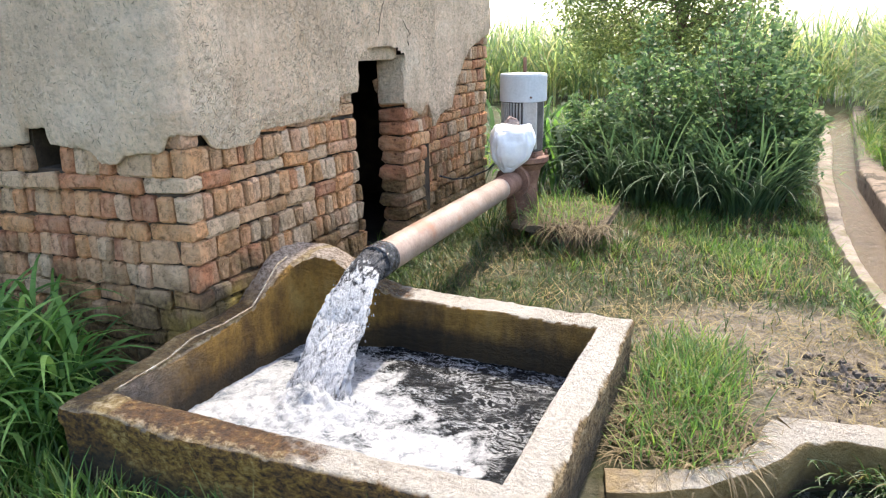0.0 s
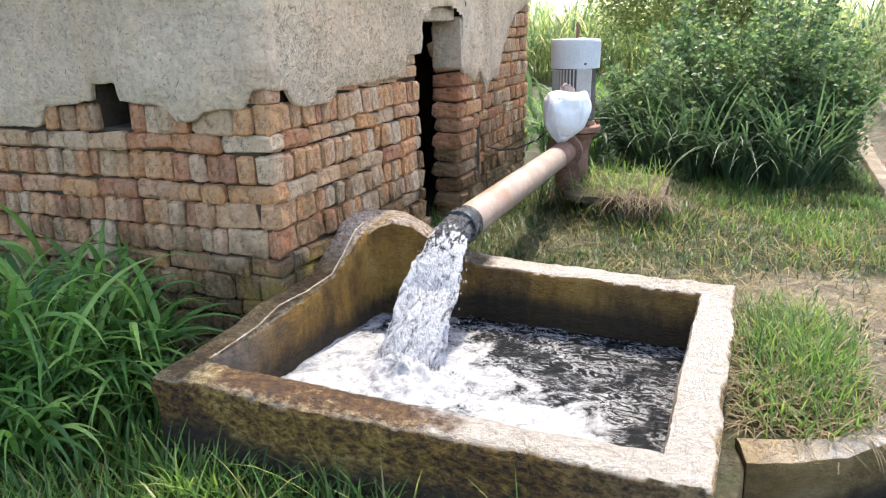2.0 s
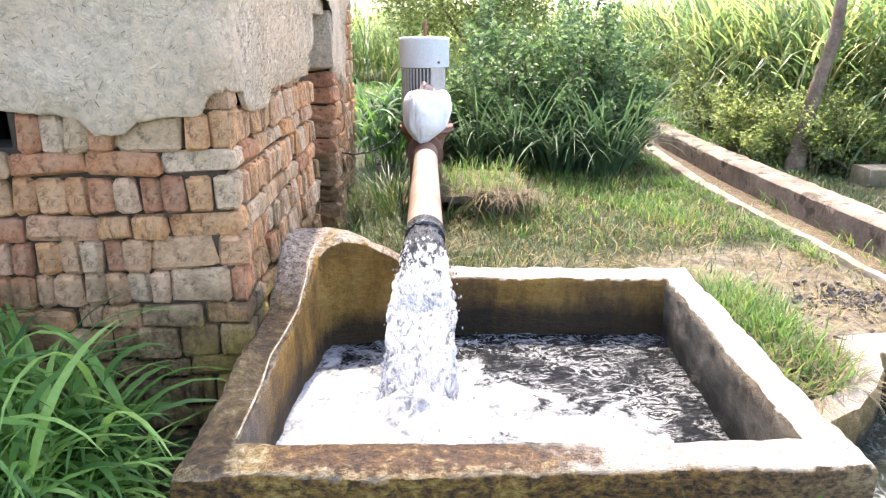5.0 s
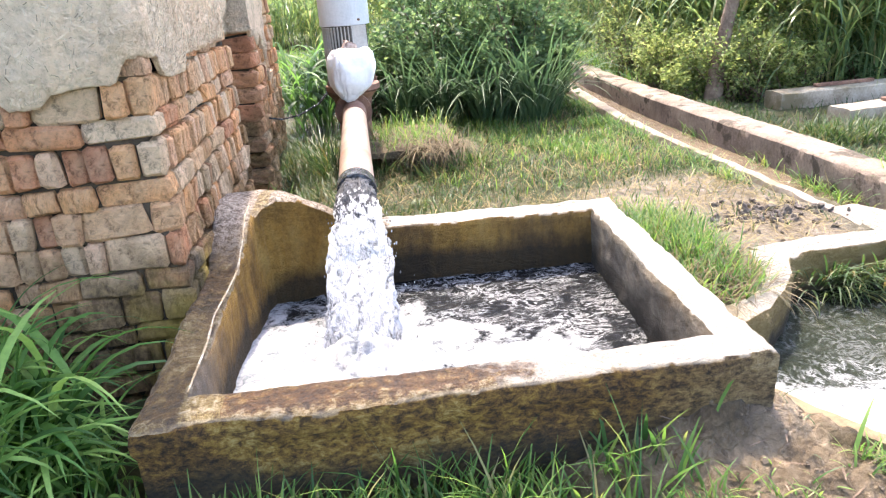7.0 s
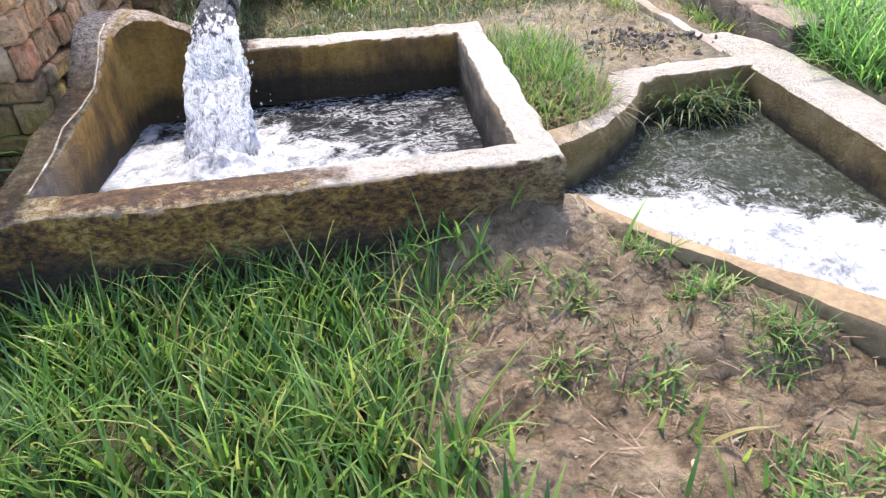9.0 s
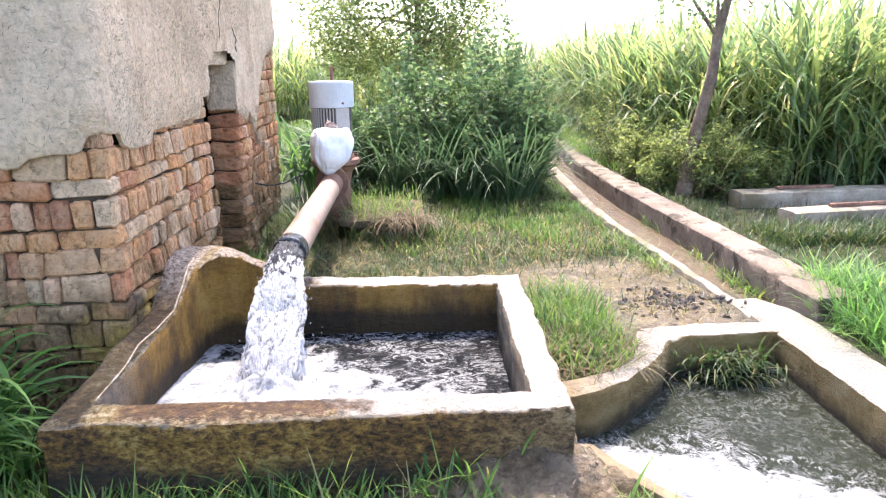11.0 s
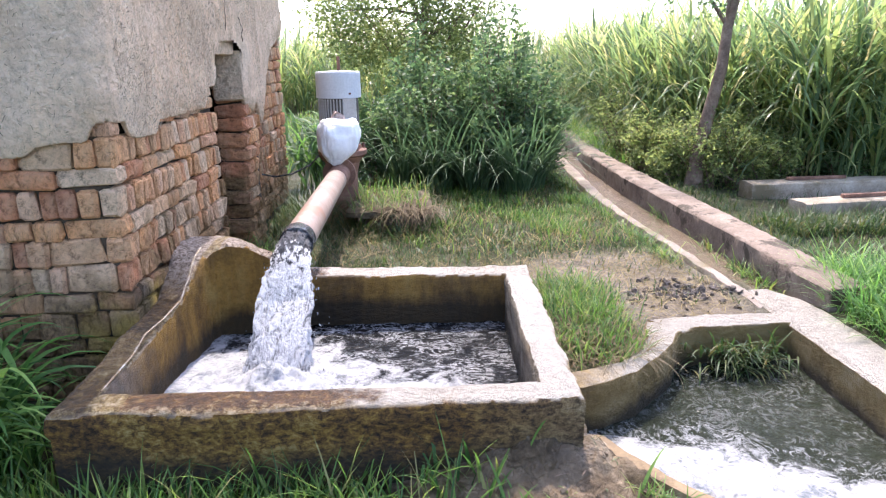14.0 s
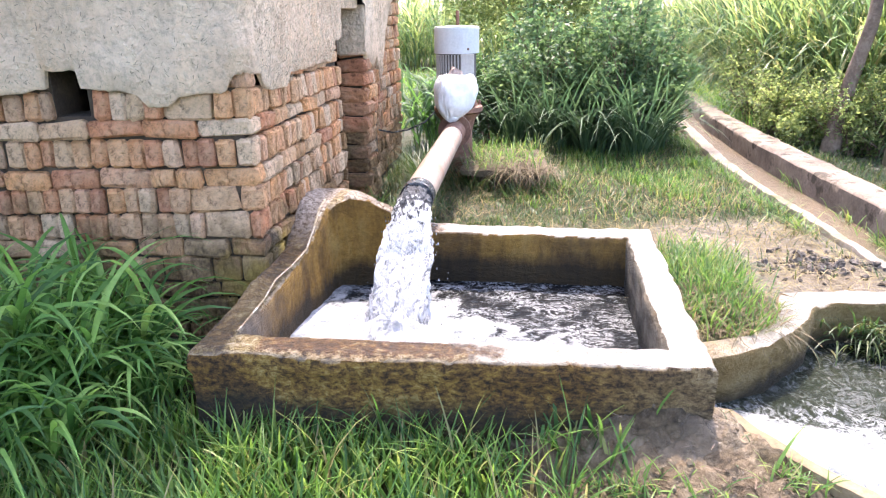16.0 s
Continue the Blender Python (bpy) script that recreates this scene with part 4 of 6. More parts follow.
crack("crack", [(4.26, 1.64), (4.24, 1.69), (4.29, 1.72), (4.22, 1.76), (4.19, 1.80)], 0.022, wall_place)
crack("crack", [(3.82, 1.70), (3.84, 1.78), (3.87, 1.83), (3.92, 1.90), (3.95, 1.98)], 0.006, wall_place)

# ---- tank ----
tank = tagged(new("water_tank"), "square cement water tank with rust stains and algae", "tank")
RIM = 0.42
ring = [(-1.4, 1.34, -1.4, 1.468, RIM), (-0.566, 1.34, -0.705, 1.482, RIM), (-0.55, 2.2, -0.69, 2.2, RIM), (-0.54, 2.875, -0.675, 2.72, RIM), (-1.2, 2.90, -1.2, 2.735, RIM),
        (-1.66, 2.925, -1.66, 2.74, RIM), (-1.72, 2.92, -1.72, 2.73, 0.435, 0.425), (-1.88, 2.90, -1.845, 2.68, 0.535, 0.49), (-1.95, 2.90, -1.91, 2.665, 0.58, 0.53), (-2.01, 2.90, -1.975, 2.66, 0.615, 0.563), (-2.10, 2.90, -2.03, 2.655, 0.634, 0.607), (-2.216, 2.91, -2.09, 2.65, 0.642, 0.622),
        (-2.345, 2.92, -2.15, 2.62, 0.622, 0.625), (-2.345, 2.72, -2.175, 2.56, 0.607, 0.645), (-2.345, 2.58, -2.185, 2.46, 0.575, 0.62), (-2.345, 2.44, -2.195, 2.37, 0.51, 0.54), (-2.345, 2.33, -2.21, 2.28, 0.455, 0.465), (-2.345, 2.1, -2.222, 2.1, 0.428, 0.45), (-2.345, 1.9, -2.225, 1.9, 0.424, 0.46), (-2.345, 1.75, -2.225, 1.75, 0.42, 0.43), (-2.35, 1.34, -2.225, 1.478, RIM), (-1.4, 1.34, -1.4, 1.468, RIM)]
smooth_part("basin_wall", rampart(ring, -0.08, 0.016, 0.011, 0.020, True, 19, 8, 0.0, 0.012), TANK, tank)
lip_line = along([(-2.232, 1.478, 0.424), (-2.232, 1.60, 0.427), (-2.232, 1.75, 0.434), (-2.232, 1.9, 0.464), (-2.229, 2.1, 0.454), (-2.217, 2.28, 0.469), (-2.202, 2.37, 0.544), (-2.192, 2.46, 0.624), (-2.184, 2.54, 0.646)], 0.012)
lip_line = [Vector(p[:3]) + Vector((rough_at(Vector(p[:3]) * 60, 1.0) * 0.003, 0, rough_at(Vector(p[:3]) * 60, 5.0) * 0.003)) for p in lip_line]
smooth_part("crusted_edge", tube(lip_line, [0.0036 + 0.0035 * rough_at(p * 45, 9.0) for p in lip_line], 7), CRUST, tank, "pale crust along the inner edge")
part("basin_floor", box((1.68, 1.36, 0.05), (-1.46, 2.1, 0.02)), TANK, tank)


def water_sheet(poly, z, step, amp, scale, seed, churn=()):
    x0, x1 = min(p[0] for p in poly), max(p[0] for p in poly)
    y0, y1 = min(p[1] for p in poly), max(p[1] for p in poly)
    xs, ys = np.arange(x0, x1 + step, step), np.arange(y0, y1 + step, step)
    gx, gy = np.meshgrid(xs, ys)
    h = np.zeros_like(gx)
    for i in range(gx.shape[0]):
        for j in range(gx.shape[1]):
            v = Vector((gx[i, j] * scale, gy[i, j] * scale, seed))
            b = noise.noise(v) + 0.45 * noise.noise(v * 2.3) + 0.16 * noise.noise(v * 5.1)
            c = sum(k * math.exp(-((gx[i, j] - cx) ** 2 + (gy[i, j] - cy) ** 2) / r ** 2) for cx, cy, r, k in churn)
            h[i, j] = b * amp * (1 + 1.5 * min(c * 12, 1.2)) + c * (1 + 0.6 * noise.noise(v * 4))
    w = len(xs)
    keep = inside(poly, gx, gy)
    i = (np.arange(len(ys) - 1)[:, None] * w + np.arange(w - 1)[None])
    k = keep[:-1, :-1] | keep[1:, 1:] | keep[:-1, 1:] | keep[1:, :-1]
    i = i[k]
    return np.stack([gx, gy, z + h], -1).reshape(-1, 3), np.stack([i, i + 1, i + w + 1, i + w], 1)


TANK_WATER = water_material("tank_water", (0.008, 0.009, 0.010), [((-1.82, 2.0, 0.15), 0.82), ((-2.1, 1.6, 0.15), 0.95), ((-2.15, 2.05, 0.15), 0.7), ((-1.6, 1.55, 0.15), 0.85), ((-1.25, 1.5, 0.15), 0.72), ((-0.9, 1.5, 0.15), 0.5), ((-1.2, 1.85, 0.15), 0.42)], 0.62, 0.81, 14.0, 1.0, 30.0, 0.85)
v, f = water_sheet([(-2.29, 1.42), (-0.66, 1.42), (-0.63, 2.78), (-2.22, 2.78)], 0.15, 0.012, 0.011, 9, 1.0, [(-1.75, 2.08, 0.16, 0.075), (-1.95, 1.8, 0.3, 0.018)])
tagged(new("tank_water", quads("tank_water", v, f, TANK_WATER, True)), "dark churning water with white foam in the tank", "water", kind="structure")
POOL_WATER = water_material("pool_water", (0.014, 0.018, 0.010), [((-0.26, 1.50, -0.02), 0.48), ((-0.04, 1.36, -0.02), 0.48), ((0.16, 1.18, -0.02), 0.48), ((0.36, 0.98, -0.02), 0.48), ((0.62, 0.98, -0.02), 0.36), ((0.56, 0.72, -0.02), 0.46), ((0.68, 0.4, -0.02), 0.46), ((0.02, 1.52, -0.02), 0.40), ((0.24, 1.36, -0.02), 0.42), ((0.50, 1.22, -0.02), 0.40), ((0.74, 1.05, -0.02), 0.36)], 0.68, 0.815, 14.0, 0.85, 26.0, 0.34, (1.15, 0.85, 1))
v, f = water_sheet(POOL, -0.05, 0.014, 0.010, 9, 4.0, [(-0.28, 1.44, 0.17, 0.07), (-0.08, 1.26, 0.17, 0.07), (0.11, 1.06, 0.18, 0.065), (0.30, 0.86, 0.2, 0.06), (0.5, 0.6, 0.2, 0.06), (0.15, 1.38, 0.16, 0.035), (0.42, 1.2, 0.16, 0.03), (0.7, 1.0, 0.16, 0.03)])
tagged(new("pool_water", quads("pool_water", v, f, POOL_WATER, True)), "shallow rushing water with a band of white foam", "water", kind="structure")
# base colour raised to tan to paint the bright sky mirrored in it
CHANNEL_WATER = water_material("channel_water", (0.12, 0.092, 0.06), [((0.9, -30, 0), 1.0)], 0.1, 0.97, 9.0, 0.0)
v, f = water_sheet(CHANNEL, 0.075, 0.05, 0.003, 6, 7.0)
tagged(new("channel_water", quads("channel_water", v, f, CHANNEL_WATER, True)), "still water in the field channel, sky reflection put into its brown", "water", kind="structure")

# falling water
PIPE_END = Vector((-1.742, 2.63, 0.63))


def jet():
    bm = bmesh.new()
    rings, segs, n = [], 72, 90
    for k in range(n + 1):
        f = 1.12 * k / n
        y = PIPE_END.y - 0.56 * f
        z = PIPE_END.z - 0.06 * f - 0.43 * f * f
        rx, ry = 0.078 + 0.075 * f ** 1.3, 0.072 + 0.05 * f
        ring_v = []
        for s in range(segs):
            a = 2 * math.pi * s / segs
            q = Vector((math.cos(a) * 3.0, math.sin(a) * 3.0, f * 4.0))
            d = 1 + (0.10 + 0.22 * f) * noise.noise(q * 1.1) + (0.08 + 0.16 * f) * noise.noise(q * 2.9 + Vector((5, 0, 0))) + 0.10 * noise.noise(q * 6.3)
            slope = math.atan2(0.06 + 0.86 * f, 0.56)
            ring_v.append(bm.verts.new((PIPE_END.x - 0.01 * f + rx * d * math.cos(a), y + ry * d * math.sin(a) * math.sin(slope), z + ry * d * math.sin(a) * math.cos(slope))))
        rings.append(ring_v)
    for a, b in zip(rings, rings[1:]):
        for i in range(segs):
            bm.faces.new((a[i], a[(i + 1) % segs], b[(i + 1) % segs], b[i]))
    bm.faces.new(rings[0][::-1])
    bm.faces.new(rings[-1])
    return bm


def jet_material():
    m, nt, p = start_material("falling_water", 0.25, 0, 0.35)
    n = noise_of(nt, 24, 5, 0.65, (1.0, 0.6, 0.6), distort=1.0)
    n2 = noise_of(nt, 70, 5, 0.7, (1.0, 0.6, 0.6))
    s = math_of(nt, "ADD", math_of(nt, "MULTIPLY", n, 0.6), math_of(nt, "MULTIPLY", n2, 0.4))
    nt.links.new(ramp(nt, s, [(0.38, (0.11, 0.112, 0.108)), (0.45, (0.27, 0.270, 0.262)), (0.55, (0.48, 0.476, 0.462))]), p.inputs["Base Color"])
    geo = nt.nodes.new("ShaderNodeNewGeometry")
    sep = nt.nodes.new("ShaderNodeSeparateXYZ")
    nt.links.new(geo.outputs["Position"], sep.inputs[0])
    clear = math_of(nt, "ADD", math_of(nt, "SUBTRACT", sep.outputs[1], 2.465), math_of(nt, "MULTIPLY", math_of(nt, "SUBTRACT", 0.5, s), 0.9))
    smooth_water = ramp(nt, clear, [(0.0, grey(0)), (0.035, grey(0.92))])
    col = mix(nt, smooth_water, p.inputs["Base Color"].links[0].from_socket, (0.018, 0.020, 0.024))
    nt.links.new(col, p.inputs["Base Color"])
    nt.links.new(ramp(nt, s, [(0.36, grey(0.08)), (0.55, grey(0.5))]), p.inputs["Roughness"])
    nt.links.new(ramp(nt, s, [(0.36, grey(0.3)), (0.48, grey(0.0))]), p.inputs["Transmission Weight"])
    p.inputs["IOR"].default_value = 1.33
    bump(nt, p, s, 1.0, 0.03)
    return m


JET = jet_material()
water_jet = tagged(smooth_part("water_jet", jet(), JET, None), "white gush of water falling from the pipe", "water")


def drops():
    rng = np.random.RandomState(11)
    bm = bmesh.new()
    for _ in range(210):
        f = rng.uniform(0.15, 1.0)
        a = rng.uniform(0, 6.28)
        spread = (0.075 + 0.05 * f) * rng.uniform(0.95, 1.35 + 0.9 * f * rng.uniform(0, 1))
        x = PIPE_END.x + spread * math.cos(a)
        y = PIPE_END.y - 0.56 * f + 0.6 * spread * math.sin(a)
        z = PIPE_END.z - 0.06 * f - 0.43 * f * f + 0.5 * spread * math.sin(a)
        r = rng.uniform(0.0015, 0.004)
        if z < 0.16:
            z = 0.16 + rng.uniform(0, 0.06)
        bmesh.ops.create_icosphere(bm, subdivisions=1, radius=r, matrix=Matrix.Translation((x, y, z)) @ Matrix.Diagonal((1, 1, rng.uniform(1, 2.2), 1)))
    return bm


spray = part("spray", drops(), JET, water_jet)
spray["kind"] = "stuff"

# ---- pool and channel walls ----
curve_wall = smooth_part("curved_wall", rampart([(-0.50, 2.05, -0.46, 1.90, 0.17), (-0.35, 2.09, -0.33, 1.945, 0.17), (-0.20, 2.16, -0.16, 2.04, 0.172), (-0.08, 2.27, -0.01, 2.19, 0.175), (0.0, 2.42, 0.10, 2.32, 0.175), (0.03, 2.56, 0.165, 2.45, 0.172), (0.06, 2.64, 0.20, 2.50, 0.165)], -0.36, 0.025, 0.008, 0.02, False, 9, 5, 3.0), POOL_CEMENT, None)
tagged(curve_wall, "low curved cement wall of the outlet pool", "low wall", kind="structure")
back_sill = smooth_part("pool_sill", rampart([(0.085, 2.68, 0.175, 2.485, 0.163), (0.30, 2.72, 0.33, 2.555, 0.160), (0.60, 2.74, 0.62, 2.58, 0.155), (0.835, 2.75, 0.835, 2.60, 0.15)], -0.36, 0.03, 0.012, 0.018, False, 8, 5, 6.0), POOL_CEMENT, None)
tagged(back_sill, "short cement back wall of the outlet pool", "low wall", kind="structure")
right_bank = smooth_part("pool_wall", rampart([(0.97, 3.13, 0.76, 3.12, 0.152), (1.08, 2.95, 0.80, 2.86, 0.152), (1.10, 2.75, 0.815, 2.60, 0.155), (1.10, 2.0, 0.82, 2.0, 0.16), (1.10, 1.0, 0.82, 1.0, 0.16), (1.10, -2.6, 0.83, -2.6, 0.16)], -0.36, 0.03, 0.008, 0.02, False, 8, 7, 9.0), POOL_CEMENT, None)
tagged(right_bank, "broad flat-topped cement wall along the outlet pool", "low wall", kind="structure")
spill_wall = smooth_part("spill_wall", rampart([(-0.555, 1.50, -0.45, 1.50, 0.185), (-0.50, 1.42, -0.40, 1.41, 0.18), (-0.36, 1.245, -0.265, 1.215, 0.172), (-0.15, 1.02, -0.065, 1.01, 0.17), (0.0, 0.79, 0.12, 0.84, 0.17), (0.155, 0.575, 0.245, 0.715, 0.17), (0.33, 0.2, 0.47, 0.3, 0.17), (0.38, -2.6, 0.52, -2.6, 0.17)], -0.36, 0.03, 0.008, 0.02, False, 8, 5, 12.0), OCHRE, None)
tagged(spill_wall, "narrow wet ochre cement wall beside the rushing water", "low wall", kind="structure")
lip = smooth_part("channel_lip", rampart([(0.775, 2.84, 0.84, 2.90, 0.145), (0.735, 3.125, 0.80, 3.20, 0.165), (0.66, 4.05, 0.735, 4.12, 0.185), (0.585, 4.83, 0.66, 4.87, 0.19), (0.535, 5.75, 0.65, 5.85, 0.195), (0.62, 8.3, 0.78, 8.4, 0.195), (0.84, 11.0, 1.01, 11.0, 0.195), (1.12, 16.0, 1.29, 16.0, 0.195)], -0.05, 0.035, 0.013, 0.018, False, 6, 5, 15.0), OLD_CEMENT, None)
tagged(lip, "low broken cement lip of the field channel", "kerb", kind="structure")
bank = smooth_part("channel_wall", rampart([(1.36, 2.78, 1.13, 2.78, 0.265), (1.35, 3.05, 1.10, 3.05, 0.275), (1.36, 3.95, 1.105, 3.95, 0.28), (1.33, 5.05, 1.05, 5.05, 0.28), (1.28, 6.4, 1.0, 6.4, 0.28), (1.25, 8.3, 1.02, 8.3, 0.28), (1.46, 10.5, 1.24, 10.5, 0.28), (1.72, 13.3, 1.51, 13.3, 0.28), (2.0, 16.0, 1.79, 16.0, 0.28)], -0.05, 0.035, 0.010, 0.02, False, 8, 6, 18.0), CURB, None)
tagged(bank, "weathered cement side wall of the field channel", "low wall", kind="structure")

# ---- pump ----
PX, PY = -1.788, 5.23
motor = tagged(new("borehole_pump"), "grey upright electric pump on a rusty iron head", "pump")
cap = part("cap", lathe([(0.178, 1.20), (0.186, 1.203), (0.186, 1.395), (0.180, 1.412), (0.05, 1.42)], 48, (PX, PY, 0)), PAINT, motor, "pale grey sheet-metal cap")
part("body", lathe([(0.150, 0.80), (0.160, 0.82), (0.160, 1.20)], 48, (PX, PY, 0)), GROOVE, motor)
for k in range(40):
    a = 2 * math.pi * k / 40
    if 0.9 < (a - 4.5) % 6.283 < 2.4:
        continue
    part("rib", box((0.016, 0.009, 0.30), (0, 0, 0), 0.002, None), PAINT_OLD, motor).matrix_basis = pose(PX + 0.166 * math.cos(a), PY + 0.166 * math.sin(a), 1.045, 0, 0, math.degrees(a))
part("terminal_cover", box((0.11, 0.03, 0.36), (PX + 0.10, PY - 0.146, 1.02), 0.006, None), PAINT_OLD, motor)
part("bolt", lathe([(0.009, 0), (0.009, 0.012)], 8), RUST, cap).matrix_basis = pose(PX + 0.105, PY - 0.152, 1.238, 90, 0, 35)
flange = part("flange", lathe([(0.200, 0.725), (0.206, 0.73), (0.206, 0.765), (0.198, 0.772), (0.165, 0.775), (0.155, 0.81)], 40, (PX + 0.01, PY - 0.02, 0)), RUST, motor, "rusty base flange")
for k in range(6):
    a = k * math.pi / 3 + 0.3
    part("flange_bolt", lathe([(0.014, 0), (0.014, 0.03), (0.008, 0.032), (0.008, 0.045)], 6, (PX + 0.01 + 0.184 * math.cos(a), PY - 0.02 + 0.184 * math.sin(a), 0.77)), RUST, flange)
part("shaft", lathe([(0.014, 1.40), (0.014, 1.53), (0.010, 1.535)], 12, (PX + 0.01, PY, 0)), RUST, motor)
part("column", lathe([(0.20, 0.10), (0.19, 0.16), (0.13, 0.22), (0.125, 0.55), (0.15, 0.66), (0.20, 0.715)], 32, (PX, PY, 0)), RUST, motor)
part("outlet", lathe([(0.10, 0), (0.10, 0.14), (0.135, 0.14), (0.135, 0.175), (0.09, 0.176)], 32), RUST, motor).matrix_basis = pose(PX, PY - 0.10, 0.60, 90, 0, 0)
pipe = tagged(new("outlet_pipe"), "cream-painted steel outlet pipe with rust patches", "pipe")
pts = [(-1.742, 2.74, 0.629), (-1.752, 3.3, 0.622), (-1.765, 4.0, 0.612), (-1.780, 4.955, 0.60)]
smooth_part("barrel", tube(pts, [0.082] * 4, 36), PIPE, pipe)
# churning water at the pipe's mouth, modelled as a black ring
smooth_part("collar", tube([(-1.742, 2.75, 0.629), (-1.742, 2.735, 0.63), (-1.741, 2.67, 0.63), (-1.740, 2.63, 0.63)], [0.083, 0.088, 0.088, 0.086], 36), BLACK, pipe, "wet black rubber collar")
smooth_part("sleeve", tube([(-1.7745, 4.62, 0.604), (-1.7748, 4.63, 0.6038), (-1.7795, 4.94, 0.60)], [0.083, 0.0865, 0.0865], 36), RUST, pipe, "rusty sleeve at the pump end")
part("pipe_flange", tube([(-1.7795, 4.93, 0.60), (-1.780, 4.962, 0.60)], [0.13, 0.13], 32), RUST, pipe)


def sack():
    """A limp sack: broad and flat above with two puckered ears, drawn to a point below."""
    bm = bmesh.new()
    bmesh.ops.create_icosphere(bm, subdivisions=5, radius=1)
    for v in bm.verts:
        p = v.co.copy()
        q = Vector([math.copysign(abs(c) ** 0.66, c) for c in p])
        low = max(0.0, 0.15 - p.z)
        w = 1.0 - 0.60 * low ** 1.2
        q = Vector((q.x * 0.150 * w - 0.018 * low, q.y * 0.120 * w, q.z * 0.165))
        if p.z > 0.2:
            ear = max(0.0, abs(p.x) - 0.35) * (p.z - 0.2)
            q.z += 0.085 * ear - 0.020 * max(0.0, 0.4 - abs(p.x)) * (p.z - 0.2)
        fold = abs(noise.noise(Vector((p.x * 2.6 + 0.6 * p.z, p.y * 2.6, p.z * 1.1 + 7))))
        fine_fold = abs(noise.noise(Vector((p.x * 6.5 + p.z, p.y * 6.5, p.z * 2.4 + 3))))
        q += p * (0.016 * noise.noise(p * 1.9) - 0.006 * max(0.0, 0.16 - fold) / 0.16 - 0.003 * max(0.0, 0.15 - fine_fold) / 0.15)
        v.co = q
    return bm


bag = tagged(smooth_part("plastic_sack", sack(), SACK, None), "white plastic sack tied over the pump outlet", "sack")
bag.matrix_basis = pose(-1.765, 4.88, 0.872, 4, 5, 20) @ Matrix.Scale(1.16, 4)
WORN_BRICK = mottled("weathered_brick", (0.22, 0.15, 0.12), (0.34, 0.25, 0.205), (0.45, 0.36, 0.30), 9, 60, 0.9, 0.8, 0.008)
stone = tagged(part("brick_piece", box((0.10, 0.065, 0.075), (0, 0, 0), 0.02, None, 0.009, 3), WORN_BRICK, None), "weathered piece of pinkish brick weighing down the sack", "brick")
stone.matrix_basis = pose(-1.765, 4.87, 1.062, 12, 25, 30)
cable = tagged(smooth_part("power_cable", tube([(-2.45, 5.02, 0.60), (-2.33, 5.05, 0.57), (-2.2, 5.08, 0.585), (-2.05, 5.12, 0.65), (-1.95, 5.17, 0.75), (-1.93, 5.18, 0.82)], [0.007] * 6, 8), BLACK, None), "black power cable from the wall to the motor", "cable")

# ---- culvert slabs across the way ----
for name, x0, y0, x1, y1, w in (("culvert_slab", 2.17, 5.94, 4.6, 6.10, 0.26), ("culvert_slab", 2.21, 5.02, 4.6, 5.34, 0.24)):
    d = Vector((x1 - x0, y1 - y0)).normalized()
    nrm = Vector((-d.y, d.x)) * w
    sl = smooth_part(name, rampart([(x0, y0, x0 + nrm.x, y0 + nrm.y, 0.25), (x1, y1, x1 + nrm.x, y1 + nrm.y, 0.25)], 0.02, 0.05, 0.006, 0.012, False, 5, 5, 21.0), CEMENT, None)
    tagged(sl, "pale cement culvert wall lying in the grass", "slab", "culvert slabs")
    bar = tagged(part("iron_bar", box((0.62, 0.05, 0.03), (0, 0, 0), 0.006, None, 0.002, 2), RUST, None), "rusty iron bar lying on the cement slab", "iron bar", "iron bars")
    bar.matrix_basis = pose(x0 + 0.75 * d.x + nrm.x * 0.55, y0 + 0.75 * d.y + nrm.y * 0.55, 0.27, 0, 0, math.degrees(math.atan2(d.y, d.x)))

# ---- plants ----
rng = np.random.RandomState(5)


def scatter(n, x0, x1, y0, y1, keep=None):
    x, y = rng.uniform(x0, x1, n), rng.uniform(y0, y1, n)
    ok = ~(inside(TANK_OUT, x, y) | inside(POOL, x, y) | inside(CHANNEL, x, y) | inside(HOUSE, x, y))
    ok &= ~((x > 0.70) & (x < 1.14) & (y < 3.15)) & ~((x > 1.02) & (x < 1.27) & (y > 2.9) & (y < 9))
    ok &= ~((y > 3.1) & (x < np.interp(y, [8.3, 11.0, 16.0], [1.0, 1.2, 1.5])) & (x > np.interp(y, [3.1, 4.05, 4.83, 5.75, 8.3, 11.0, 16.0], [0.735, 0.66, 0.585, 0.535, 0.62, 0.84, 1.12]) - 0.05))
    if keep is not None:
        ok &= rng.uniform(0, 1, n) < keep(x, y)
    return x[ok], y[ok]


def sward(name, xy, length, width, tilt, curl, material, label, segs=4, lift=-0.01, jitter=0.35):
    x, y = xy
    free = ~inside(SPILL, x, y)
    x, y = x[free], y[free]
    n = len(x)
    base = np.stack([x, y, ground_z(x, y) + lift], 1)
    k = rng.uniform(1 - jitter, 1 + jitter, n)
    me = blades(name, base, rng.uniform(0, 6.283, n), length * k, width * rng.uniform(0.7, 1.3, n), rng.uniform(tilt[0], tilt[1], n), rng.uniform(curl[0], curl[1], n), material, segs)
    return tagged(new(name, me), label, "grass", kind="stuff")


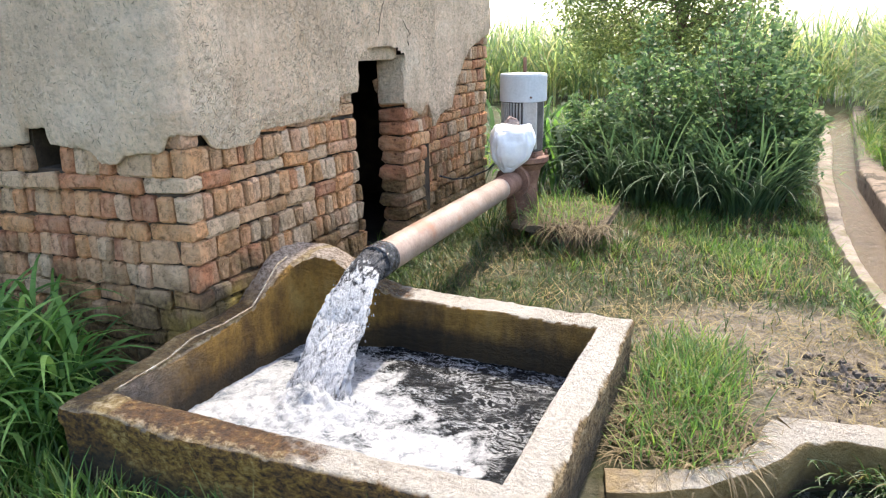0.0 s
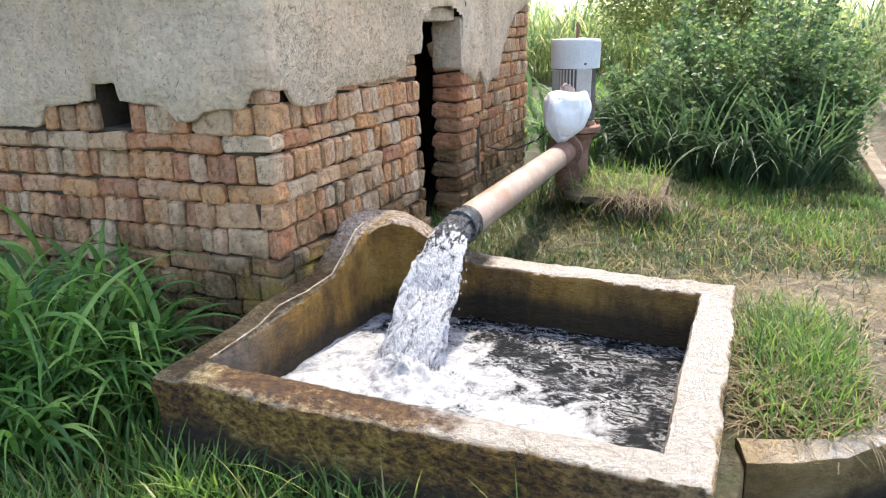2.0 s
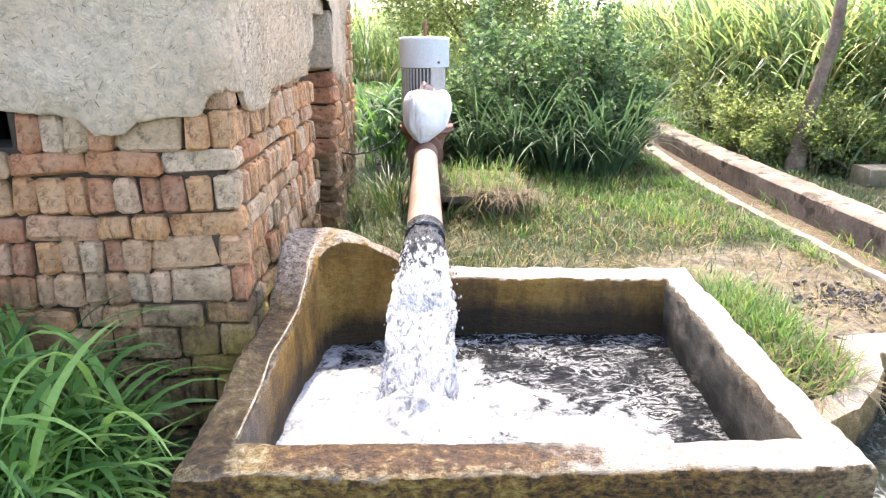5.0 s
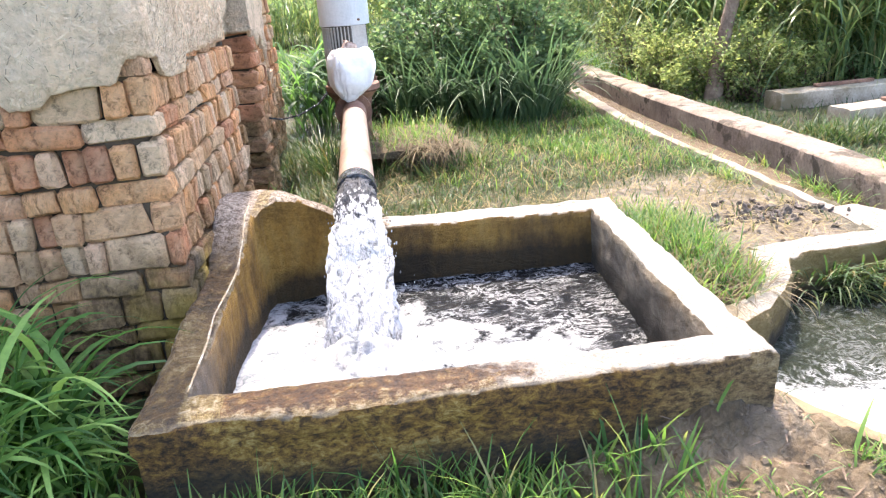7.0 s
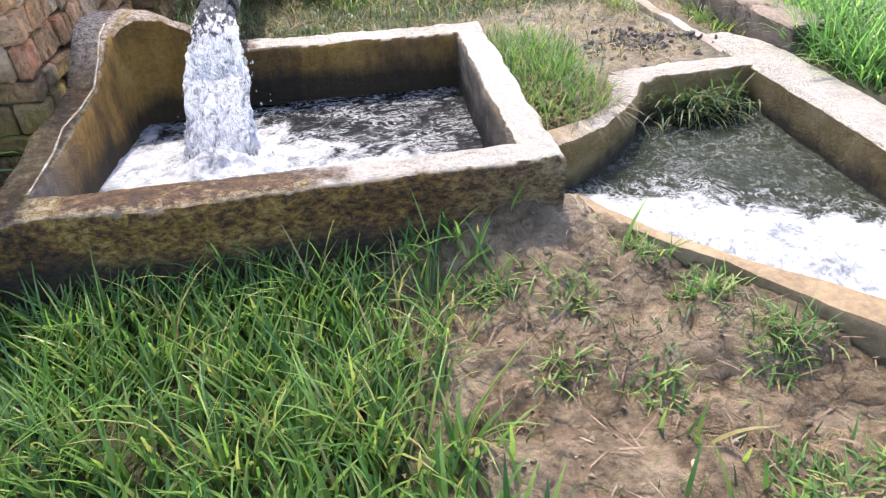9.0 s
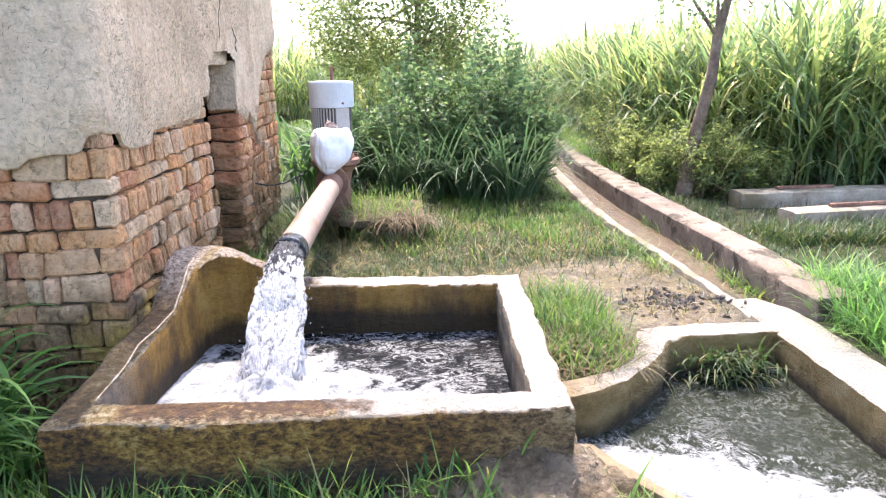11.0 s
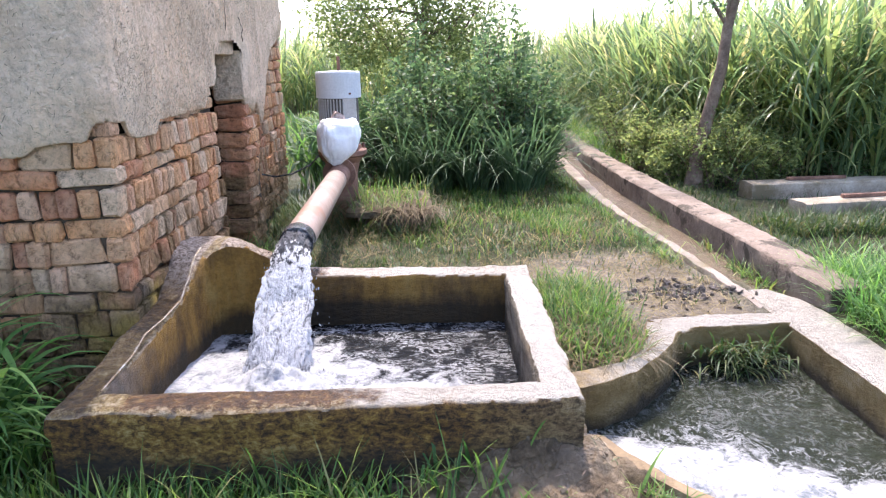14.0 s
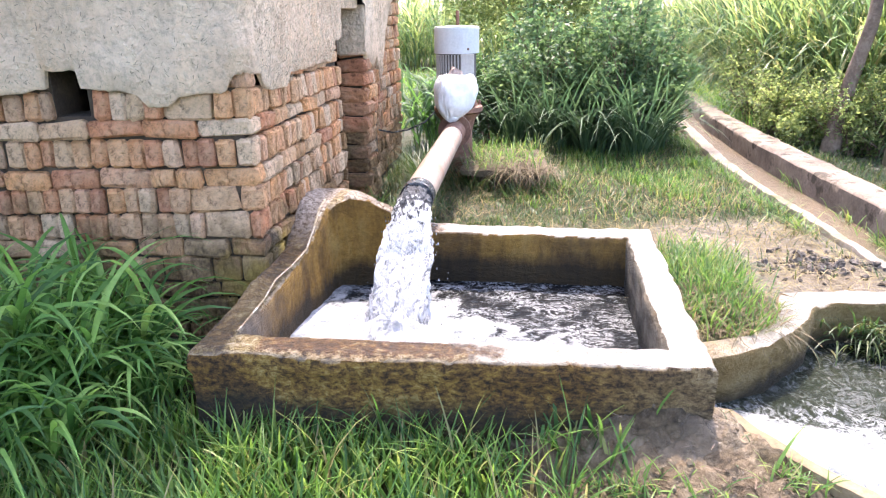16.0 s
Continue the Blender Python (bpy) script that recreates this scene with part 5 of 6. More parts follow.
def front_density(x, y):
    d = 1.0 - soft_in(MUD, x, y, 0.10)
    d = np.maximum(d, 0.12 * np.exp(-((x + 0.42) / 0.28) ** 2 - ((y - 0.30) / 0.22) ** 2))
    d = np.maximum(d, 0.7 * np.exp(-((x + 0.95) / 0.16) ** 2 - ((y - 1.28) / 0.10) ** 2))
    t = np.clip(((x + 0.5) * 0.65 - (y - 1.4) * 0.83) / 1.11, 0, 1)
    d = d * (np.hypot(x + 0.5 - 0.65 * t, y - 1.4 + 0.83 * t) > 0.05)
    d = d * (1 - 0.9 * ((x > -0.28) & (y < 0.5)))
    return d * (0.35 + 0.35 * (wobble(x, y, 7, 22) > -0.25) + 0.3 * (wobble(x, y, 19, 23) > 0.0))


sward("front_grass", scatter(22000, -3.6, 0.35, -1.0, 1.42, front_density), 0.16, 0.0135, (0.03, 0.5), (0.1, 0.9), GRASS, "bright green uncut grass in front of the tank")
sward("tangled_grass", scatter(7000, -0.34, 0.36, -0.9, 0.56, lambda x, y: np.clip((0.42 - y + 0.25 * wobble(x, y, 11, 33)) / 0.15, 0, 1) * (0.3 + 0.7 * (wobble(x, y, 15, 34) > -0.1))), 0.085, 0.0065, (0.3, 1.3), (0.2, 1.3), GRASS, "short tangled yellow-green grass at the edge of the mud")
sward("mud_sprouts", scatter(2600, -1.25, 0.3, 0.1, 1.4, lambda x, y: 0.9 * (wobble(x, y, 12, 71) > 0.22) + 0.06), 0.055, 0.005, (0.1, 1.2), (0.2, 1.4), TURF, "sparse short sprouts on the mud", segs=3)
for tx, ty, tr, tn in ((-0.24, 0.96, 0.05, 150), (-0.62, 1.06, 0.05, 90), (-0.12, 0.72, 0.06, 150), (-0.86, 1.13, 0.06, 140), (-0.48, 0.72, 0.05, 80), (-0.36, 1.16, 0.035, 70), (-0.72, 0.8, 0.04, 70)):
    sward("mud_tuft", (tx + rng.normal(0, tr, tn), ty + rng.normal(0, tr * 0.7, tn)), 0.085, 0.006, (0.1, 1.2), (0.3, 1.3), GRASS, "small tuft of grass rooted in the mud")
sward("mud_twigs", scatter(260, -1.2, 0.2, 0.1, 1.35), 0.07, 0.004, (1.25, 1.6), (-0.15, 0.2), BARK, "dead twigs and stalks trodden into the mud", segs=3, lift=0.012)
sward("tall_front_grass", scatter(2600, -3.4, -1.0, 0.6, 1.36, lambda x, y: 0.25 + 0.75 * (wobble(x, y, 11, 30) > 0.1)), 0.27, 0.008, (0.05, 0.45), (0.3, 1.5), GRASS, "taller grass stems along the foot of the tank")

sward("outer_grass", scatter(42000, -7.0, 6.0, -5.5, 1.7, lambda x, y: 1.0 * ~((x > -3.6) & (x < 0.55) & (y > -1.0)) * np.clip(1.15 - np.hypot(x + 0.5, y - 0.5) / 7.0, 0, 1) * (0.4 + 0.6 * (wobble(x, y, 4, 81) > -0.2))), 0.15, 0.016, (0.05, 0.6), (0.2, 1.1), GRASS, "uncut grass on the ground round about", segs=3)
sward("outer_grass", scatter(30000, -6.2, 0.36, -4.2, 1.6, lambda x, y: ~((x > -3.6) & (y > -1.0)) * ~inside(HOUSE, x, y) * np.exp(-np.hypot(np.maximum(-3.6 - x, 0), np.maximum(-1.0 - y, 0)) / 0.9) * (0.4 + 0.6 * (wobble(x, y, 7, 22) > -0.25))), 0.16, 0.0135, (0.03, 0.5), (0.1, 0.9), GRASS, "uncut grass thinning out round about", segs=3)
sward("outer_grass", scatter(14000, 4.4, 9.0, 1.4, 6.6, lambda x, y: np.clip(1.4 - (x - 4.4) / 4.5, 0, 1)), 0.14, 0.014, (0.1, 0.7), (0.3, 1.2), TURF, "low grass on the ground towards the cane", segs=3)


def back_density(x, y):
    d = 1.0 - 0.86 * soft_in(BARE, x, y, 0.12)
    d *= 0.22 + 0.48 * (wobble(x, y, 5, 25) > -0.1) + 0.3 * (wobble(x, y, 14, 26) > 0.1)
    return d


sward("back_grass", scatter(42000, -2.5, 0.72, 2.9, 8.2, back_density), 0.085, 0.006, (0.1, 0.9), (0.3, 1.5), TURF, "patchy green grass behind the tank")
sward("green_band", scatter(17000, -1.2, 0.72, 3.7, 6.9, lambda x, y: np.clip((y - 3.9 - 0.5 * wobble(x, y, 6, 44)) / 1.2, 0, 1) * (0.18 + 0.82 * (wobble(x, y, 7, 45) > 0.12))), 0.115, 0.008, (0.05, 0.7), (0.3, 1.3), GRASS, "fresh green grass before the bushes")
sward("dry_grass", scatter(5200, -2.0, 0.7, 3.1, 6.6, lambda x, y: 0.2 + 0.8 * (wobble(x, y, 5, 27) > 0.0)), 0.17, 0.004, (0.7, 1.5), (0.1, 1.2), HAY, "flattened dry grass stalks on the ground", lift=0.005)
# darker turf tone here stands for the shade beside wall and pipe
sward("wall_foot_grass", scatter(1900, -2.45, -1.75, 2.98, 6.2), 0.17, 0.006, (0.2, 1.1), (0.4, 1.6), TURF, "rank grass along the foot of the wall, shade in its dark tone")
sward("doorway_grass", (rng.uniform(-2.52, -2.22, 240), rng.uniform(3.6, 4.25, 240)), 0.20, 0.006, (0.1, 1.0), (0.4, 1.6), GRASS, "grass growing on the sill of the doorway", lift=0.03)
sward("right_grass", scatter(26000, 1.3, 4.6, 1.6, 8.0, lambda x, y: 0.75 - 0.55 * ((x > 1.9) & (y > 4.6))), 0.10, 0.007, (0.1, 0.8), (0.3, 1.4), TURF, "grass beyond the field channel")
sward("bank_clump", scatter(11000, 1.14, 2.4, 1.7, 3.7, lambda x, y: np.exp(-((x - 1.58) / 0.40) ** 4 - ((y - 2.72) / 0.60) ** 4)), 0.30, 0.009, (0.1, 0.8), (0.5, 1.6), LUSH, "thick green grass tuft beside the channel")
sward("side_clump", scatter(4200, -0.56, 0.12, 2.0, 3.5, lambda x, y: np.exp(-((x + 0.27) / 0.20) ** 4 - ((y - 2.72) / 0.55) ** 4)), 0.14, 0.0065, (0.05, 0.7), (0.3, 1.3), GRASS, "bright grass tuft beside the tank")
sward("side_straw", scatter(900, -0.50, -0.02, 2.14, 2.60), 0.20, 0.005, (0.5, 1.2), (1.0, 2.2), DRY, "bent yellow straw at the edge of the tuft", segs=6)
sward("slab_grass", scatter(4200, 1.75, 4.6, 4.45, 5.0), 0.19, 0.009, (0.1, 0.7), (0.4, 1.4), TURF, "dark green grass before the culvert slabs")
sward("bank_overgrowth", scatter(3000, 0.95, 1.75, 8.5, 12.6, lambda x, y: np.exp(-((x - np.interp(y, [8.3, 13.3], [1.22, 1.70])) / 0.14) ** 2)), 0.34, 0.010, (0.1, 0.9), (0.5, 1.8), GRASS, "rank grass hanging over the channel wall", lift=0.10)
sward("channel_weeds", (rng.normal(1.06, 0.035, 260), np.r_[rng.normal(3.55, 0.22, 170), rng.normal(4.3, 0.12, 40), rng.normal(5.3, 0.2, 50)]), 0.14, 0.007, (0.2, 1.0), (0.4, 1.5), GRASS, "tufts of grass growing in the channel", lift=0.06)
sward("far_grass", scatter(16000, -4.0, 3.0, 8.0, 16.0), 0.22, 0.014, (0.1, 0.8), (0.3, 1.3), GRASS, "grass along the path beyond the channel", segs=3)


def overhang():
    n = 230
    x = rng.normal(0.5, 0.13, n)
    base = np.stack([x, rng.uniform(2.42, 2.56, n), rng.uniform(-0.06, 0.06, n)], 1)
    me = blades("pool_weeds", base, rng.normal(-1.57, 0.8, n), rng.uniform(0.10, 0.26, n), 0.008 * rng.uniform(0.7, 1.3, n), rng.uniform(0.2, 1.2, n), rng.uniform(0.6, 1.9, n), TURF, 5)
    tagged(new("pool_weeds", me), "green weeds growing from the pool's back wall", "weeds", kind="stuff")


overhang()


def reed_clump(name, x, y, n, radius, length, width, label, material=LUSH, tilt=(0.05, 0.55), curl=(0.6, 2.0)):
    r, a = radius * np.sqrt(rng.uniform(0, 1, n)), rng.uniform(0, 6.283, n)
    bx, by = x + r * np.cos(a), y + r * np.sin(a)
    base = np.stack([bx, by, ground_z(bx, by) - 0.01], 1)
    me = blades(name, base, a + rng.normal(0, 0.7, n), length * rng.uniform(0.55, 1.15, n), width * rng.uniform(0.7, 1.25, n), rng.uniform(*tilt, n), rng.uniform(*curl, n), material, 7)
    return tagged(new(name, me), label, "tall grass")


def fodder_clump(x, y, stems, radius, height, leaf, width, label, tones=None):
    """A clump of fodder grass: upright jointed stems, each with broad leaves that rise from it by turns and arch over."""
    root = tagged(new("fodder_clump"), label, "tall grass")
    strip = np.array([[3 * j + i, 3 * j + i + 1, 3 * j + i + 4, 3 * j + i + 3] for j in range(8) for i in (0, 1)])
    for _ in range(stems):
        r, a = radius * math.sqrt(rng.uniform()), rng.uniform(0, 6.283)
        bx, by = x + r * math.cos(a), y + r * math.sin(a)
        foot = Vector((bx, by, float(ground_z(bx, by)) - 0.02))
        h = height * rng.uniform(0.45, 1.1) * (1 - 0.35 * r / radius)
        lean = Vector((math.cos(a), math.sin(a), 0)) * (0.30 * h * r / radius) + Vector((rng.normal(0, 0.05), rng.normal(0, 0.05), 0))
        joints = [foot + lean * f * f + Vector((0, 0, h * f)) for f in (0, 0.25, 0.5, 0.75, 1.0)]
        smooth_part("stem", tube(joints, [0.006, 0.0055, 0.005, 0.004, 0.002], 5), BLADE_TONES[1], root)
        turn = rng.uniform(0, 6.283)
        for k in range(int(rng.randint(5, 8))):
            f = 0.12 + 0.82 * (k + rng.uniform(0, 0.8)) / 7
            p = foot + lean * f * f + Vector((0, 0, h * f))
            head = turn + math.pi * k + rng.normal(0, 0.55)
            ln, w = leaf * rng.uniform(0.6, 1.2), width * rng.uniform(0.7, 1.2)
            tilt, bend, twist = rng.uniform(0.12, 0.55), rng.uniform(1.1, 2.9), rng.normal(0, 0.45)
            rows = []
            for j in range(9):
                g = j / 8
                th = tilt + bend * g ** 1.3
                d = Vector((math.cos(head), math.sin(head), 0)) * math.sin(th) + Vector((0, 0, math.cos(th)))
                across = Vector((-math.sin(head), math.cos(head), 0))
                up = d.cross(across)
                c, s_ = math.cos(twist * g), math.sin(twist * g)
                half = 0.5 * w * (min(1.0, 0.35 + g * 3.2)) * (1 - g ** 2.4) + 0.0006
                side, crease = across * c + up * s_, (up * c - across * s_) * (0.22 * half)
                rows += [(p - side * half - crease)[:], p[:], (p + side * half - crease)[:]]
                p = p + d * (ln / 8)
            hang(new("blade", quads("blade", rows, strip, (tones or BLADE_TONES)[int(rng.randint(4))], True)), root)
    return root


BLADE_TONES = [leafy("fodder_blade", [(0.0, t), (1.0, t)], 0.45, 0.62) for t in ((0.045, 0.115, 0.026), (0.085, 0.19, 0.040), (0.135, 0.26, 0.055), (0.21, 0.34, 0.085))]


fodder_clump(-2.90, 1.52, 54, 0.24, 0.62, 0.54, 0.027, "tall clump of broad-bladed fodder grass by the wall")
fodder_clump(-2.66, 1.50, 24, 0.13, 0.36, 0.36, 0.017, "smaller clump of fodder grass near the tank's corner")
fodder_clump(-3.28, 1.42, 46, 0.28, 0.72, 0.56, 0.028, "tall clump of broad-bladed fodder grass by the wall")
fodder_clump(-2.92, 1.14, 44, 0.22, 0.40, 0.44, 0.023, "lower clump of fodder grass before the wall")
fodder_clump(-3.35, 1.00, 34, 0.26, 0.50, 0.46, 0.024, "lower clump of fodder grass before the wall")
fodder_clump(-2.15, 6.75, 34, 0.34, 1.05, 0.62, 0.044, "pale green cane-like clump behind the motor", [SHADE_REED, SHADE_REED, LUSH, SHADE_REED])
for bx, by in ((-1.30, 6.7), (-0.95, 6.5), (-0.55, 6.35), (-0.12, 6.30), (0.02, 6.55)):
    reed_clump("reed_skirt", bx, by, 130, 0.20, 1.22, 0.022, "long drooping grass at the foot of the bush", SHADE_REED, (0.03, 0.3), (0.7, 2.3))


def limb_tree(name, label, x, y, height, trunk, lean, limbs, crown, clumps, per, leaf, material, seed, low=0.45, spread=0.25):
    """A tree or bush: a tapered trunk, limbs, and a crown of leaf sprays with gaps."""
    r = np.random.RandomState(seed)
    root = tagged(new(name), label, "tree" if trunk > 0.04 else "bush")
    g = float(ground_z(x, y))
    top = Vector((x + lean[0], y + lean[1], g + height))
    base = Vector((x, y, g - 0.05))
    pts, rad = [], []
    for k in range(9):
        f = k / 8
        w = Vector((noise.noise(Vector((f * 4, seed, 0))), noise.noise(Vector((f * 4, seed, 9))), 0)) * 0.2 * min(1, f * 3)
        pts.append(base.lerp(top, f) + w)
        rad.append(trunk * (1.25 - 0.95 * f) * (1.25 if k == 0 else 1))
    smooth_part("trunk", tube(pts, rad, 10), BARK, root)
    centre, size = Vector(crown[0]), crown[1]
    cl = []
    for k in range(clumps):
        d = r.normal(size=3)
        d /= np.linalg.norm(d)
        rr = r.uniform(0.35, 1.0) ** 0.5
        cl.append((centre.x + d[0] * size[0] * rr, centre.y + d[1] * size[1] * rr, max(g + 0.1, centre.z + d[2] * size[2] * rr)))
    for k in range(limbs):
        tip = Vector(cl[(k * 7) % len(cl)])
        s = pts[int(r.uniform(low, 0.95) * 8)]
        mid = s.lerp(tip, 0.5) + Vector((0, 0, 0.08 * height * 0.3))
        smooth_part("limb", tube([s, s.lerp(mid, 0.5), mid, tip], [trunk * 0.42, trunk * 0.34, trunk * 0.25, trunk * 0.08], 6), BARK, root)
    cs = []
    for c in cl:
        m = int(per * r.uniform(0.5, 1.4))
        cs.append(np.array(c) + r.normal(size=(m, 3)) * spread * r.uniform(0.6, 1.2) * np.array([1, 1, 0.75]))
    pts_l = np.concatenate(cs)
    pts_l[:, 2] = np.maximum(pts_l[:, 2], g + 0.05)
    hang(new("crown", leaves("crown", pts_l, leaf, material, r)), root)
    return root


def shrub(name, label, x, y, height, reach, shoots, per, leaf, material, seed, spread=0.05, low=0.12, category="bush"):
    """A bush of many leafy shoots that rise from one foot and bend outwards."""
    r = np.random.RandomState(seed)
    root = tagged(new(name), label, category)
    g = float(ground_z(x, y, False))
    stems, pts_l = [], []
    for k in range(shoots):
        a, out = r.uniform(0, 6.283), reach * r.uniform(0.05, 1.0) ** 0.6
        h = height * r.uniform(0.55, 1.08) * (1 - 0.45 * (out / reach) ** 2)
        f = np.linspace(0, 1, 7)
        bend = r.uniform(1.2, 2.4)
        px = x + r.normal(0, 0.06) + out * f ** bend * math.cos(a) + 0.05 * np.sin(f * 5 + k)
        py = y + r.normal(0, 0.06) + out * f ** bend * math.sin(a) + 0.05 * np.cos(f * 4 + k)
        pz = g + h * (f - 0.12 * f ** 3)
        stems.append(tube(list(zip(px, py, pz)), list(0.010 * (1.15 - f)), 4))
        m = int(per * r.uniform(0.5, 1.3))
        s = low + (1 - low) * r.uniform(0, 1, m) ** 0.8
        c = np.stack([np.interp(s, f, px), np.interp(s, f, py), np.interp(s, f, pz)], 1)
        tw = r.uniform(0.5, 1.6)
        pts_l.append(c + r.normal(size=(m, 3)) * spread * tw * (1.5 - s)[:, None])
    smooth_part("branchwork", joined(*stems), BARK, root)
    pts_l = np.concatenate(pts_l)
    pts_l[:, 2] = np.maximum(pts_l[:, 2], g + 0.03)
    hang(new("foliage", leaves("foliage", pts_l, leaf, material, r)), root)
    return root


for sx, sy, sh, sr, sn, sd in ((-1.55, 7.1, 1.35, 0.5, 26, 30), (-1.05, 7.0, 1.75, 0.55, 30, 31), (-0.62, 6.8, 1.5, 0.62, 32, 32), (-0.15, 6.75, 1.95, 0.6, 34, 33), (0.10, 6.9, 1.5, 0.40, 34, 34), (0.16, 7.35, 1.35, 0.36, 40, 38), (0.22, 8.0, 1.4, 0.34, 40, 39), (-0.40, 7.5, 2.25, 0.75, 34, 35), (-0.1, 7.6, 2.15, 0.45, 30, 36), (-1.15, 7.7, 2.0, 0.6, 28, 37)):
    shrub("bush", "dense green leafy bush behind the pump", sx, sy, sh, sr, sn, 200, 0.062, BUSH, sd, 0.07)
limb_tree("tree", "light green spreading tree behind the bushes", -1.2, 9.6, 2.6, 0.06, (0.2, 0.2), 16, ((-1.25, 9.5, 2.35), (1.45, 1.0, 1.3)), 150, 210, 0.06, PALE_LEAF, 4, 0.3, 0.22)
limb_tree("roadside_tree", "slender leaning tree with sparse leaves", 1.82, 6.6, 3.4, 0.066, (0.62, 0.35), 12, ((1.9, 6.8, 2.36), (0.85, 0.45, 0.46)), 60, 34, 0.05, BUSH, 6, 0.55, 0.10)
for wx, wy, s, sd in ((1.55, 7.5, 0.75, 21), (2.1, 7.05, 0.62, 22), (2.75, 6.95, 0.9, 23), (1.72, 8.8, 1.0, 51), (2.2, 7.7, 0.95, 25), (3.5, 6.75, 0.5, 26), (2.0, 10.0, 1.2, 27), (2.45, 6.7, 0.5, 28), (1.95, 6.72, 0.85, 41), (2.3, 6.62, 0.95, 45), (2.55, 6.5, 0.7, 47), (1.66, 6.9, 0.5, 43), (0.0, 9.2, 1.2, 29)):
    shrub("weed_bush", "leafy weed bush at the edge of the cane", wx, wy, s * 1.2, s * 0.6, 28, 130, 0.045, PALE_LEAF if sd % 2 else BUSH, sd, 0.06)

CANE_EDGE = [(2.35, 7.25), (1.95, 9.1), (1.95, 11.5), (2.1, 14.0), (2.3, 26.0), (16.0, 26.0), (16.0, 6.7), (3.2, 6.7)]


def cane_field(name, xs, ys, label, tall=1.85, per=13):
    n = len(xs)
    g = ground_z(xs, ys, False)
    h = tall * rng.uniform(0.72, 1.1, n) * (0.9 + 0.12 * np.clip((xs - 1.5) / 3, 0, 1))
    stalk = blades(name + "_stalks", np.stack([xs, ys, g], 1), rng.uniform(0, 6.283, n), h * 0.75, 0.03, rng.uniform(0, 0.12, n), rng.uniform(0, 0.15, n), CANE, 3)
    root = tagged(new(name, stalk), label, "sugar cane", kind="stuff")
    i = np.repeat(np.arange(n), per)
    f = np.tile(np.linspace(0.12, 0.78, per), n) + rng.uniform(-0.05, 0.05, n * per)
    base = np.stack([xs[i] + rng.normal(0, 0.03, n * per), ys[i] + rng.normal(0, 0.03, n * per), g[i] + h[i] * f], 1)
    ln = rng.uniform(0.7, 1.5, n * per) * (0.75 + 0.25 * tall / 2.1)
    tilt = rng.uniform(0.1, 0.6, n * per)
    curl = rng.uniform(0.8, 2.9, n * per) * np.where(f > 0.68, 0.45, 1.0)
    hang(new("leaves", blades("leaves", base, rng.uniform(0, 6.283, n * per), ln, rng.uniform(0.020, 0.046, n * per), tilt, curl, CANE, 6)), root)
    return root


x, y = rng.uniform(1.3, 9.5, 3600), rng.uniform(6.6, 17, 3600)
ok = inside(CANE_EDGE, x, y) & (rng.uniform(0, 1, 3600) < np.where((y < 9.6) | (x < 3.2), 1.0, 0.45))
cane_field("cane_field", x[ok], y[ok], "dense field of tall sugar cane, lit from behind")
x, y = rng.uniform(2.75, 5.5, 46), rng.uniform(6.35, 6.8, 46)
cane_field("edge_cane", x, y, "tall drooping cane at the edge of the field", 2.1, 11)
x, y = rng.uniform(-16, 2.6, 1700), rng.uniform(16.5, 22, 1700)
cane_field("far_cane", x, y, "distant strip of sugar cane behind the trees", 2.0, 8)
x, y = rng.uniform(9.5, 26, 900), rng.uniform(7, 22, 900)
cane_field("far_cane", x, y, "distant part of the sugar cane field", 2.1, 8)


# ---- clods, straw and stones ----
def lumps(name, cx, cy, rx, ry, n, size, material, label):
    bm = bmesh.new()
    for k in range(n):
        x, y = cx + rng.normal(0, rx), cy + rng.normal(0, ry)
        s = size * rng.uniform(0.4, 1.4)
        z = float(ground_z(x, y)) + s * 0.25
        m = Matrix.Translation((x, y, z)) @ Euler(rng.uniform(0, 6, 3)).to_matrix().to_4x4() @ Matrix.Diagonal((1, rng.uniform(0.6, 1), rng.uniform(0.5, 0.8), 1))
        res = bmesh.ops.create_icosphere(bm, subdivisions=2, radius=s, matrix=m)
        for v in res["verts"]:
            v.co += (v.co - Vector((x, y, z))) * 1.1 * noise.noise(v.co * (1.1 / s) + Vector((k, 0, 0)))
    return tagged(part(name, bm, material, None), label, "clods", kind="stuff")


WET_CLAY = mottled("wet_brown_clods", (0.06, 0.042, 0.024), (0.14, 0.10, 0.06), (0.23, 0.175, 0.11), 8, 60, 0.6, 0.8, 0.01)
lumps("mud_clods", 0.45, 3.14, 0.13, 0.11, 130, 0.019, CLAY, "dark wet mud clods dug out beside the channel")
lumps("mud_clods", 0.15, 3.0, 0.2, 0.2, 26, 0.011, CLAY, "small dark clods scattered on the soil")
lumps("soil_crumbs", -0.5, 0.9, 0.27, 0.26, 120, 0.008, WET_CLAY, "crumbs of damp soil on the mud")
sward("loose_straw", scatter(1500, -0.75, 0.72, 2.62, 3.9), 0.11, 0.0035, (1.25, 1.55), (0.0, 0.25), HAY, "loose straw lying on bare soil", lift=0.012, segs=3)
sward("mound_straw", scatter(1500, -1.85, -0.85, 4.5, 5.7, lambda x, y: 1.0 * ~((x > -1.7) & (x < -1.04) & (y > 4.72))), 0.16, 0.005, (0.5, 1.6), (0.3, 1.6), DRY, "dry yellow straw heaped round the pump base", lift=0.01)
sward("mound_grass", scatter(700, -1.8, -0.95, 4.6, 5.8), 0.20, 0.006, (0.2, 1.1), (0.4, 1.5), TURF, "green grass among the straw at the pump base")
